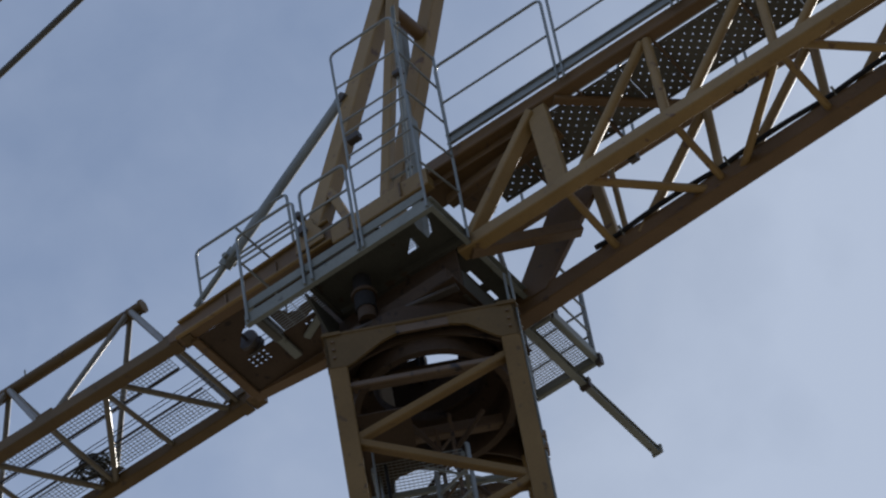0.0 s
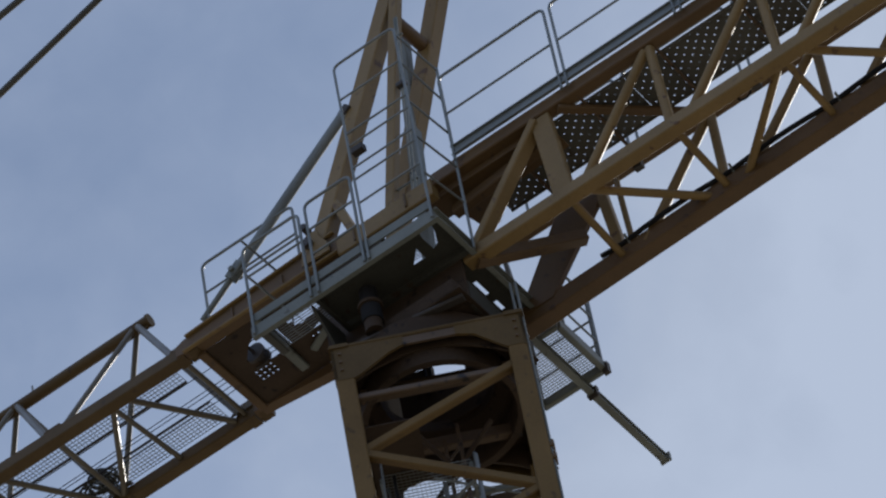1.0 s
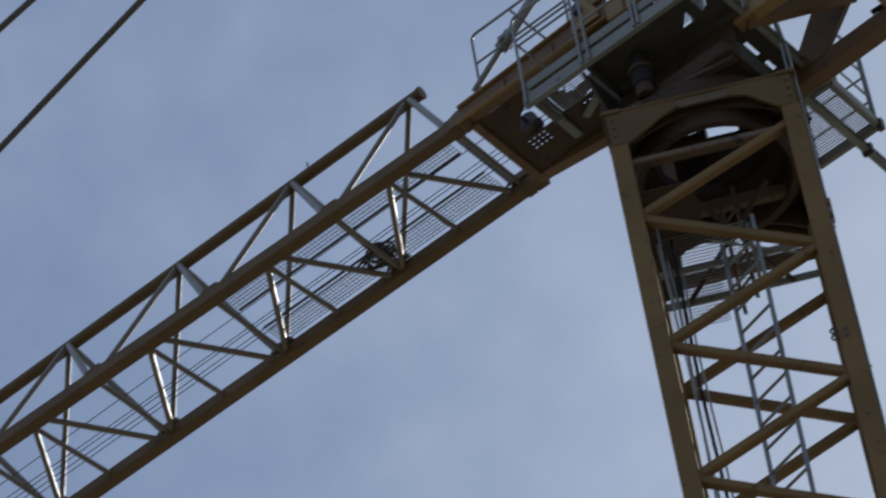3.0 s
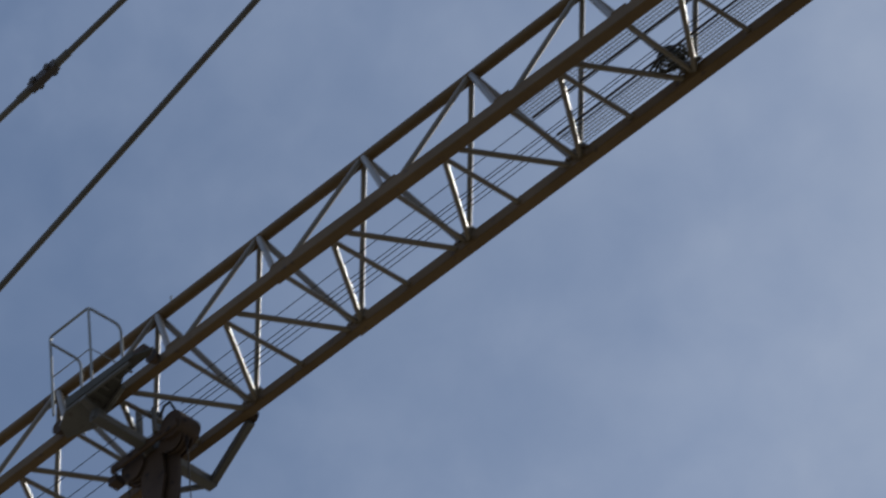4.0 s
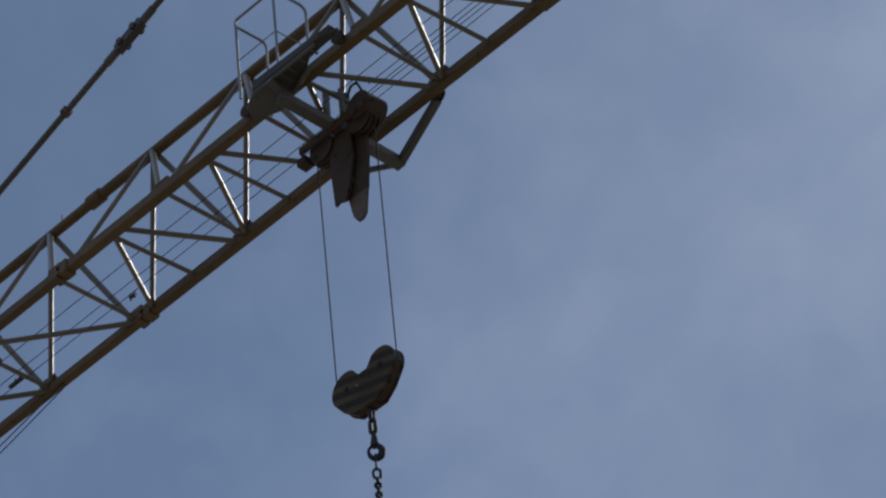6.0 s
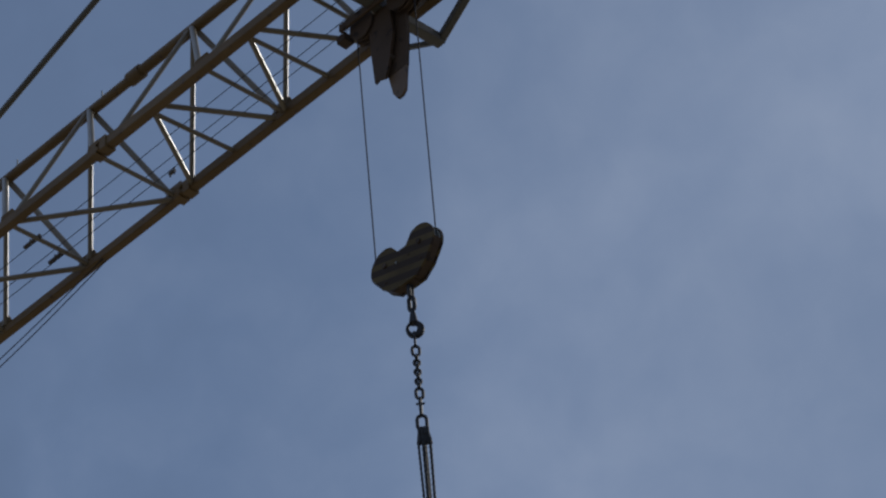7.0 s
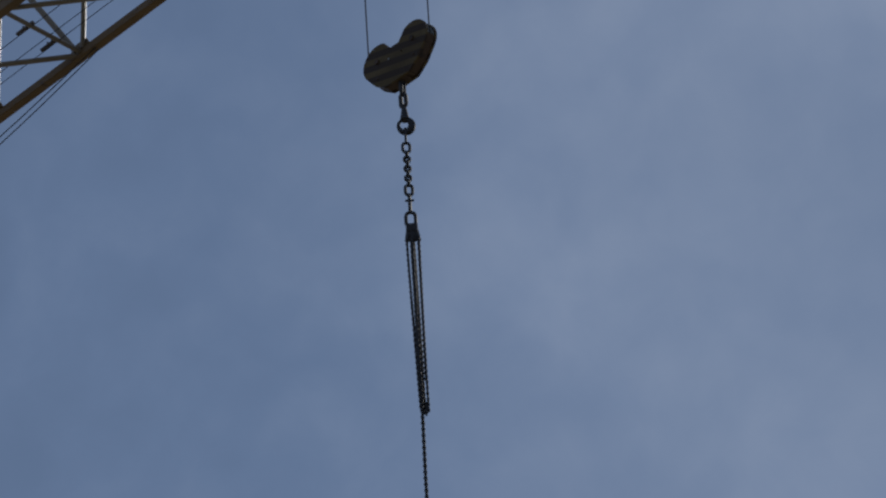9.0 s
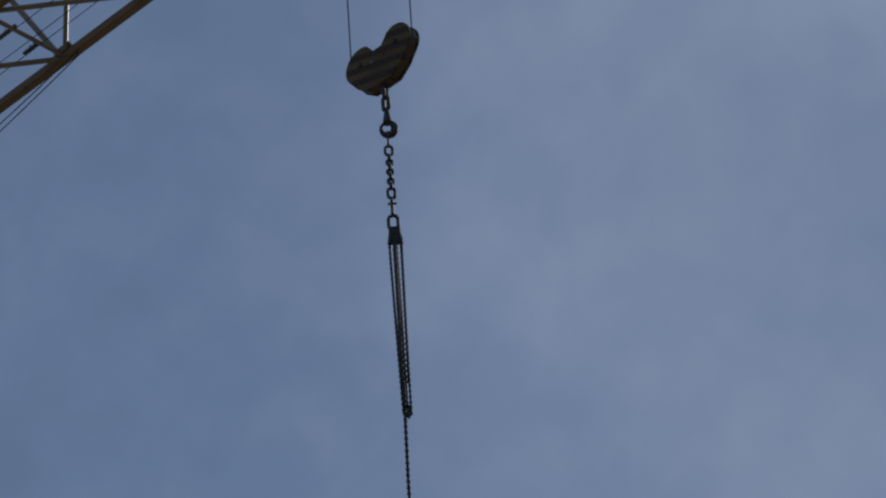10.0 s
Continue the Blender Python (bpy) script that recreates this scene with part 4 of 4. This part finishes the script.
# ---- lower side walkway with its cage ----
def build_side_walkway():
    zb = -1.25
    w = thing("side_walkway", "grey steel side walkway with tube guard rails", "walkway", at=V(0, -1.0, zb))
    # outer channel in plain grey, inner one in the shade-darkened green
    for y, x_end, mat in ((-1.3, -1.32, GREY), (-0.68, -0.5, SHADE_GREEN)):
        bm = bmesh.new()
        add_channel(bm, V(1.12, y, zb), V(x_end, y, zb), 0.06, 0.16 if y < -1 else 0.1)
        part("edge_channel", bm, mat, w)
    bm = bmesh.new()
    add_channel(bm, V(1.12, -1.3, zb + 0.19), V(0.2, -1.3, zb + 0.2), 0.02, 0.12)
    add_channel(bm, V(0.18, -1.3, zb + 0.2), V(-1.3, -1.3, zb + 0.2), 0.02, 0.12)
    part("toe_board", bm, GREY, w)
    bm = bmesh.new()
    add_channel(bm, V(1.12, -1.3, zb), V(1.12, 0.62, zb), 0.06, 0.16)
    part("edge_channel", bm, GREY, w)
    beam("bearer", V(-1.21, -1.26, zb - 0.02), V(-1.21, -0.84, zb - 0.02), 0.1, 0.04, IRON, w)
    beam("bearer", V(-0.5, -1.26, zb - 0.02), V(-0.5, -0.6, zb - 0.02), 0.06, 0.06, SHADE_GREEN, w)
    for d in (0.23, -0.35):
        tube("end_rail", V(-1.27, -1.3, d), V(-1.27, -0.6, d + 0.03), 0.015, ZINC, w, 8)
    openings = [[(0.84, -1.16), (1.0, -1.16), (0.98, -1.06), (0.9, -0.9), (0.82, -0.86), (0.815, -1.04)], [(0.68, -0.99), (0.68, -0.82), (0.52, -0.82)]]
    # floor seen from below, its shade put into the darker green
    pierced_plate("floor_plate", [(-0.5, -1.27), (1.1, -1.27), (1.1, -0.64), (-0.5, -0.64)], openings, HJ + zb + 0.05, 0.01, SHADE_GREEN, w)
    bm = bmesh.new()
    add_grating(bm, V(0.45, -1.27, zb + 0.075), (0.6, 0, 0), (0, 0.42, 0), 20, 14, 0.007, 0.005)
    part("grating", bm, ZINC, w)
    bm = bmesh.new()
    add_grating(bm, V(-1.28, -1.27, zb + 0.05), (0.76, 0, 0), (0, 0.42, 0), 5, 12, 0.009, 0.007)
    part("grating", bm, ZINC, w)
    rail_panel("guard_rail", V(-1.27, -1.32, zb - 0.06), V(-0.5, -1.32, zb - 0.06), 1.36, (0.9, 1.0), w, 0.018)
    rail_panel("guard_rail", V(-0.4, -1.32, zb - 0.06), V(0.22, -1.32, zb - 0.06), 1.42, (0.6, 1.0), w, 0.018)
    # tall cage of the ladder landing
    rail_panel("cage_frame", V(0.28, -1.32, zb - 0.06), V(1.12, -1.32, zb - 0.06), 3.24, (0.9, 1.29, 1.48, 1.85, 2.06, 2.65), w, 0.016)
    bm = bmesh.new()
    add_tube(bm, V(1.19, -0.66, zb - 0.06), V(1.19, -0.64, 1.76), 0.018, 8)
    part("cage_post", bm, ZINC, w)
    for d0, d1 in ((-0.55, -0.56), (0.05, 0.03), (0.64, 0.59), (1.31, 1.18), (1.8, 1.72)):
        tube("cage_bar", V(1.12, -1.32, d0), V(1.19, -0.64, d1), 0.014, ZINC, w, 8)
    return w


build_side_walkway()


def build_far_platform():
    zb = -1.25
    p = thing("far_platform", "small grating platform with rails beside the counter-jib root", "platform", at=V(0.7, 1.3, zb))
    x0, x1, y0, y1 = 0.36, 1.18, 0.9, 1.79
    for a, b in (((x0, y0), (x1, y0)), ((x1, y0), (x1, y1)), ((x1, y1), (x0, y1)), ((x0, y1), (x0, y0))):
        beam("edge_beam", V(*a, zb), V(*b, zb), 0.07, 0.13, GREY, p)
    bm = bmesh.new()
    add_grating(bm, V(x0, y0, zb + 0.05), (x1 - x0, 0, 0), (0, y1 - y0, 0), 20, 24, 0.005, 0.014)
    part("grating", bm, ZINC, p)
    rail_panel("guard_rail", V(x1, y0 + 0.15, zb), V(x1, y1 - 0.03, zb), 1.15, (0.4, 0.8), p)
    rail_panel("guard_rail", V(x0, y1, zb), V(x1 - 0.04, y1, zb), 1.15, (0.4, 0.8), p)
    bm = bmesh.new()
    add_beam(bm, V(x1 - 0.03, y0, zb + 0.14), V(x1 - 0.03, y1, zb + 0.14), 0.03, 0.12)
    part("toe_board", bm, ZINC, p)
    bm = bmesh.new()
    add_box(bm, V(x1 + 0.03, y1 - 0.02, zb - 0.05), (0.07, 0.07, 0.16))
    part("corner_clamp", bm, DARK, p)
    return p


build_far_platform()


def build_outrigger():
    o = thing("outrigger_arm", "grey steel channel arm sticking out beyond the platform", "arm", at=V(0.82, 2.0, -1.3))
    a, b = V(0.91, 0.7, -1.34), V(0.92, 3.34, -1.34)
    bm = bmesh.new()
    add_channel(bm, a + Vector((-0.05, 0, 0)), b + Vector((-0.05, 0, 0)), 0.085, 0.1, 0.014)
    part("channel", bm, GREY, o)
    bm = bmesh.new()
    add_box(bm, b + Vector((0, -0.02, 0)), (0.13, 0.04, 0.13))
    part("end_plate", bm, GREY, o)
    bm = bmesh.new()
    add_box(bm, V(0.91, 1.92, -1.35), (0.13, 0.06, 0.13))
    add_tube(bm, V(0.86, 1.92, -1.42), V(0.98, 1.92, -1.42), 0.02, 8)
    part("clamp", bm, DARK, o)
    return o


build_outrigger()


# ---- trolley ----
def build_trolley():
    t = thing("trolley", "grey steel trolley with a small service basket under the jib", "trolley", at=V(-12.85, 0, -0.3))
    bm = bmesh.new()
    add_beam(bm, V(-12.9, -0.97, -0.36), V(-12.9, 1.0, -0.36), 0.15, 0.13)
    part("cross_beam", bm, IRON, t)
    beam("wheel_arm", V(-12.88, 0.97, -0.36), V(-11.98, 0.78, -0.08), 0.1, 0.11, IRON, t)
    beam("wheel_arm", V(-12.92, 0.97, -0.36), V(-13.62, 0.8, -0.12), 0.06, 0.07, IRON, t)
    beam("hanger", V(-12.9, -0.93, -0.4), V(-12.9, -0.93, 0.02), 0.12, 0.08, IRON, t)
    for s, fy in ((-1, near_y), (1, far_y)):
        for x in (-11.97, -13.62):
            y = fy(x) + s * 0.1
            bm = bmesh.new()
            add_tube(bm, V(x, y, 0.0), V(x, y + s * 0.06, 0.0), 0.075, 16)
            add_tube(bm, V(x, y + s * 0.06, 0.0), V(x, y + s * 0.085, 0.0), 0.095, 16)
            part("wheel", bm, SHADE_BROWN, t)
    # sheaves with their cheek plates
    for x, d in ((-12.5, -0.5), (-13.17, -0.5)):
        bm = bmesh.new()
        for y0, y1, r in ((-0.05, -0.03, 0.19), (-0.03, 0.03, 0.15), (0.03, 0.05, 0.19)):
            add_tube(bm, V(x, y0, d), V(x, y1, d), r, 24)
        part("sheave", bm, SHADE_BROWN, t)
        bm = bmesh.new()
        for y in (-0.1, 0.09):
            pts = [V(x + 0.2 * math.cos(a), y, d + 0.2 * math.sin(a)) for a in [j * math.pi / 8 for j in range(16)]]
            add_prism(bm, pts, (0, 0.012, 0))
        part("cheek_plate", bm, SHADE_BROWN, t)
    for y in (-0.17, 0.17):
        beam("inner_frame", V(-13.45, y, -0.42), V(-12.3, y, -0.42), 0.05, 0.12, SHADE_BROWN, t)
    bm = bmesh.new()
    add_tube(bm, V(-12.42, -0.16, -0.36), V(-12.42, 0.16, -0.36), 0.19, 20)
    part("rope_guard", bm, SHADE_BROWN, t)
    bm = bmesh.new()
    add_box(bm, V(-13.5, -0.05, -0.5), (0.14, 0.16, 0.12))
    part("limit_box", bm, SHADE_BROWN, t)
    bm = bmesh.new()
    add_box(bm, V(-13.2, 0.1, -0.52), (0.4, 0.1, 0.12))
    part("rope_clamp", bm, SHADE_BROWN, t)
    # tapered buffer plates below the sheaves
    plate("buffer_plate", [V(x, -0.06, d) for x, d in ((-13.06, -0.45), (-12.7, -0.45), (-12.68, -0.95), (-12.8, -1.4), (-12.87, -1.54), (-12.98, -1.49), (-13.05, -1.51), (-13.08, -0.9))], (0, 0.04, 0), SHADE_BROWN, t)
    plate("buffer_plate", [V(x, 0.02, d) for x, d in ((-12.95, -0.45), (-12.5, -0.45), (-12.52, -1.0), (-12.58, -1.48), (-12.9, -1.48), (-12.93, -1.0))], (0, 0.05, 0), SHADE_BROWN, t)
    plate("buffer_tip", [V(x, 0.022, d) for x, d in ((-12.585, -1.484), (-12.64, -1.82), (-12.7, -1.88), (-12.78, -1.88), (-12.84, -1.78), (-12.895, -1.484))], (0, 0.046, 0), GRIME, t, "worn rust-brown buffer tip")
    for x, d in ((-12.85, -0.75), (-12.78, -1.25)):
        tube("spacer", V(x, -0.05, d), V(x, 0.05, d), 0.03, DARK, t, 8)
    # upstanding rope sockets
    for x, y in ((-13.05, 0.2), (-12.65, -0.2), (-13.0, -0.12)):
        beam("socket", V(x, y, -0.36), V(x, y, 0.02), 0.07, 0.05, IRON, t)
    beam("rope_bracket", V(-13.22, 0.1, -0.4), V(-13.2, 0.1, 0.58), 0.1, 0.05, IRON, t)
    beam("rope_bracket", V(-12.89, 0.12, -0.4), V(-12.87, 0.12, 0.28), 0.08, 0.06, IRON, t)
    beam("bracket_stay", V(-13.24, 0.1, 0.6), V(-12.84, 0.1, 0.22), 0.04, 0.05, IRON, t)
    bm = bmesh.new()
    add_path(bm, [V(-12.86, 0.1, 0.18), V(-12.74, 0.08, 0.3), V(-12.6, 0.04, 0.24), V(-12.5, 0.02, 0.02), V(-12.46, 0.0, -0.2)], 0.018, 7)
    part("hose", bm, RUBBER, t)
    # basket
    plate("basket_floor", [V(x, y, -0.13) for x, y in ((-13.6, -0.76), (-13.5, -0.97), (-13.18, -1.14), (-12.75, -1.14), (-12.75, -0.73), (-13.25, -0.62))], (0, 0, 0.03), IRON, t)
    plate("basket_floor", [V(x, y, -0.13) for x, y in ((-12.744, -1.14), (-12.01, -1.14), (-11.76, -1.05), (-11.9, -1.01), (-12.35, -0.98), (-12.62, -0.82), (-12.744, -0.75))], (0, 0, 0.03), SHADE_GREEN, t)
    for x in (-12.62, -12.42, -12.22):
        beam("floor_rib", V(x, -1.12, -0.145), V(x, -0.97, -0.145), 0.03, 0.03, IRON, t)
    plate("kick_plate", [V(-13.2, -1.15, -0.14), V(-12.01, -1.15, -0.14), V(-12.01, -1.15, -0.05), V(-13.2, -1.15, 0.0)], (0, 0.012, 0), SHADE_GREEN, t)
    beam("floor_angle", V(-13.2, -1.12, -0.16), V(-12.1, -1.12, -0.16), 0.04, 0.06, IRON, t)
    beam("floor_angle", V(-13.2, -0.68, -0.17), V(-12.45, -0.9, -0.17), 0.06, 0.07, IRON, t)
    beam("basket_bracket", V(-12.9, -1.15, -0.18), V(-12.9, -0.8, -0.3), 0.1, 0.1, IRON, t)
    bm = bmesh.new()
    add_box(bm, V(-11.98, -1.03, -0.04), (0.2, 0.13, 0.11))
    part("tool_box", bm, SHADE_BROWN, t)
    a, b, c, d = V(-13.5, -1.06, 0), V(-12.81, -1.06, 0), V(-12.79, -0.54, 0), V(-13.5, -0.56, 0)
    up = Vector((0, 0, 1.3))
    bm = bmesh.new()
    pts = [a] + rounded(a, a + up, b + up, 0.05) + rounded(a + up, b + up, c + up, 0.05) + rounded(b + up, c + up, c, 0.12) + [c + Vector((0, 0, 0.55))]
    add_path(bm, pts, 0.018)
    part("basket_rail", bm, ZINC, t)
    tube("basket_post", b, b + up, 0.017, ZINC, t, 8)
    bm = bmesh.new()
    add_path(bm, [a + Vector((0, 0, 1.2))] + rounded(a + up * 0.93, d + up * 0.93, d, 0.1) + [d], 0.018)
    part("basket_rail", bm, ZINC, t)
    bm = bmesh.new()
    q = Vector((0, 0, 0.62))
    add_path(bm, [a + q, b + q, c + q], 0.009, 6)
    part("basket_wire", bm, ZINC, t)
    return t


build_trolley()


# ---- hoist rope, hook block and chains ----
XH = -12.82
for x in (-13.345, -12.325):
    r = thing("hoist_rope", "thin steel hoist rope hanging from the trolley", "wire rope", "hoist rope falls", at=V(x, 0, -0.4))
    bm = bmesh.new()
    add_tube(bm, V(x, 0, -0.3), Vector((XH + (x - XH) * 0.99, 0, 35.12)), 0.0082, 8)
    part("strand", bm, ROPE, r)


def build_block():
    b = thing("hook_block", "black and yellow striped double-sheave hook block", "hook block", at=(XH, 0, 35.1))
    right = [(0.29 + 0.24 * math.cos(math.radians(q)), 35.19 + 0.24 * math.sin(math.radians(q))) for q in range(-35, 129, 12)]
    left = [(-x, z) for x, z in right[::-1]]
    prof = right + [(0.07, 35.27), (-0.07, 35.27)] + left + [(-0.36, 34.88), (-0.2, 34.76), (0.2, 34.76), (0.36, 34.88)]
    rim = [(-0.36, 34.89), (-0.2, 34.77), (0.2, 34.77), (0.36, 34.89), (0.48, 35.06), (0.52, 35.14)]
    bm = bmesh.new()
    for (xa, za), (xb, zb) in zip(rim, rim[1:]):
        add_beam(bm, (XH + xa, -0.0125, za + 0.012), (XH + xb, -0.0125, zb + 0.012), 0.11, 0.014, Vector((za - zb, 0, xb - xa)).normalized(), 0.002)
    part("rim_strip", bm, SHADE_BROWN, b)
    for y in (-0.09, 0.05):
        plate("side_plate", [Vector((XH + x, y, z)) for x, z in prof], (0, 0.03, 0), STRIPES, b)
    for s in (-1, 1):
        bm = bmesh.new()
        for y0, y1, r in ((-0.05, -0.03, 0.22), (-0.03, 0.03, 0.18), (0.03, 0.05, 0.22)):
            add_tube(bm, (XH + s * 0.29, y0, 35.19), (XH + s * 0.29, y1, 35.19), r, 28)
        part("sheave", bm, ZINC, b, "rope-polished steel sheave")
        tube("sheave_pin", (XH + s * 0.29, -0.11, 35.19), (XH + s * 0.29, 0.1, 35.19), 0.032, SHADE_BROWN, b, 10)
        for o, z in ((0.1, 35.12), (0.3, 34.95)):
            tube("bolt", (XH + s * o, -0.1, z), (XH + s * o, 0.09, z), 0.014, ZINC if (s, o) == (-1, 0.1) else SHADE_BROWN, b, 8)
    bm = bmesh.new()
    add_box(bm, (XH, 0, 34.83), (0.26, 0.14, 0.14))
    part("crosshead", bm, SHADE_BROWN, b)
    return b


build_block()


def add_link(bm, c, ln, wd, r, turn, n=7, k=5):
    """One oval chain link, ln long upright."""
    c = Vector(c)
    side = Vector((math.cos(turn), math.sin(turn), 0))
    h, q = ln / 2 - wd / 2, wd / 2 - r
    pts = []
    for j in range(k + 1):
        a = math.pi * j / k
        pts.append(c + side * (q * math.cos(a)) + Vector((0, 0, h + q * math.sin(a))))
    for j in range(k + 1):
        a = math.pi + math.pi * j / k
        pts.append(c + side * (q * math.cos(a)) + Vector((0, 0, -h + q * math.sin(a))))
    add_path(bm, pts, r, n, True)


def build_load_chain():
    ch = thing("load_chain", "dark steel lifting chain hanging from the hook block", "chain", at=(XH, 0, 34.7))
    face = radians(44)
    side = Vector((math.cos(face), math.sin(face), 0))
    bm = bmesh.new()
    for k in range(4):
        add_tube(bm, (XH, 0, 34.75 + 0.006 * k), (XH, 0, 34.756 + 0.006 * k), 0.035, 20, k in (0, 3))
    part("swivel_pin", bm, CHAIN, ch)
    z = 34.79
    for ln, wd, r, turn in ((0.235, 0.105, 0.026, 0.85), (0.235, 0.12, 0.027, -0.45)):
        bm = bmesh.new()
        add_link(bm, (XH, 0, z - ln / 2), ln, wd, r, face + turn)
        part("swivel_link", bm, CHAIN, ch)
        z -= ln - 2 * r - 0.004
    # pear-shaped eye, thicker towards one side and its foot
    bm = bmesh.new()
    c = Vector((XH, 0, 34.133)) + side * 0.004
    ring = []
    for j in range(29):
        a = 2 * math.pi * j / 28
        up = max(0, math.sin(a))
        p = c + side * (0.078 * math.cos(a) * (1 - 0.45 * up * up)) + Vector((0, 0, 0.102 * math.sin(a)))
        ring.append((p, 0.032 + 0.011 * math.cos(a) - 0.008 * math.sin(a)))
    for (p, ra), (q, rb) in zip(ring, ring[1:]):
        add_tube(bm, p, q, ra, 10, True, rb)
    add_tube(bm, c + Vector((0, 0, 0.075)), c + Vector((0, 0, 0.255)), 0.056, 12, True, 0.028)
    part("hook_ring", bm, CHAIN, ch)
    # links from the eye down to the master ring: length, width, bar, turn
    z = 34.096
    small = [(0.111, 0.1, 0.0205, 0.1 + (0 if i % 2 else math.pi / 2)) for i in range(7)]
    sizes = [(0.232, 0.085, 0.015, math.pi / 2), (0.175, 0.12, 0.019, 0.1)] + small + [(0.185, 0.12, 0.02, 0.1), (0.282, 0.095, 0.019, math.pi / 2 - 0.1), (0.25, 0.15, 0.022, 0.0)]
    for ln, wd, r, turn in sizes:
        bm = bmesh.new()
        add_link(bm, (XH, 0, z - ln / 2), ln, wd, r, face + turn)
        part("chain_link", bm, CHAIN, ch)
        z -= ln - 2 * r - 0.003
    tube("shackle_pin", Vector((XH, 0, 33.055)) - side * 0.05, Vector((XH, 0, 33.055)) + side * 0.05, 0.014, CHAIN, ch, 8)
    return z


zc = build_load_chain()


def build_sling(ztop):
    """Chain legs gathered below, one leg hanging on alone."""
    side = Vector((math.cos(radians(44)), math.sin(radians(44)), 0))
    deep = Vector((-side.y, side.x, 0))
    zend, zleg = 30.15, ztop - 0.17
    sl = thing("chain_sling", "gathered multi-leg chain sling with one leg hanging lower", "chain", at=(XH, 0, ztop))
    c = Vector((XH, 0, ztop - 0.0224))
    tube("thimble", c - side * 0.014, c + side * 0.014, 0.0232, CHAIN, sl, 12)
    # shorteners hooked round the master ring
    for k, (o, lean) in enumerate(((-0.035, -0.02), (-0.008, -0.002), (0.022, 0.006), (0.05, 0.025))):
        bm = bmesh.new()
        c = Vector((XH, 0, ztop)) + side * o
        add_link(bm, c + Vector((0, 0, -0.048)), 0.15, 0.075, 0.019, radians(44) + math.pi / 2 + 0.25 * (k - 1.5))
        add_beam(bm, c + Vector((0, 0, -0.07)), c + side * lean + Vector((0, 0, -0.22)), 0.046, 0.05, None, 0.01)
        part("shortening_clutch", bm, CHAIN, sl, "dark forged chain shortener")
    # across at the top and at the gathered end, depth, how far short it stops
    legs = ((-0.06, -0.018, 0.03, 0.05), (-0.012, -0.022, -0.03, 0.3), (0.006, 0.004, -0.05, 0.1), (0.02, 0.024, 0.05, 0.0), (0.0, 0.03, 0.0, 0.16), (0.012, 0.012, 0.02, 0.2), (-0.004, -0.006, 0.07, 0.12), (0.078, 0.066, -0.02, 0.0), (0.07, 0.05, 0.03, 0.45))
    for k, (off, low, dp, short) in enumerate(legs):
        bm = bmesh.new()
        ln, i, z = 0.058, 0, zleg
        while z > zend + short:
            s = (zleg - z) / (zleg - zend)
            bow = 0.006 * math.sin(math.pi * s) * math.sin(2.4 * k)
            c = Vector((XH, 0, 0)) + side * (off + (low - off) * s ** 1.25 + bow) + deep * (dp * (1 - 0.4 * s))
            add_link(bm, (c.x, c.y, z), ln, 0.037, 0.0095, radians(44) + (math.pi / 2 if i % 2 else 0) + 0.4, 4, 3)
            z -= ln - 0.021
            i += 1
        part("sling_leg", bm, CHAIN, sl)
    bm = bmesh.new()
    i, z = 0, zend + 0.5
    while z > 26.5:
        c = Vector((XH, 0, 0)) + side * (-0.003 - 0.012 * min(1, max(0, 30.3 - z)))
        add_link(bm, (c.x, c.y, z), 0.068, 0.052, 0.0125, radians(44) + (math.pi / 2 if i % 2 else 0) + 0.5, 4, 3)
        z -= 0.068 - 0.028
        i += 1
    part("sling_leg", bm, CHAIN, sl, "single long leg of dark chain")
    bm = bmesh.new()
    c = Vector((XH, 0, zend - 0.005)) + side * 0.05
    add_path(bm, [c + Vector((0, 0, 0.14)), c + Vector((0, 0, 0.02)), c + side * -0.012 + Vector((0, 0, -0.03)), c + side * -0.03 + Vector((0, 0, 0.02))], 0.016, 7)
    part("leg_hook", bm, CHAIN, sl)


build_sling(zc)
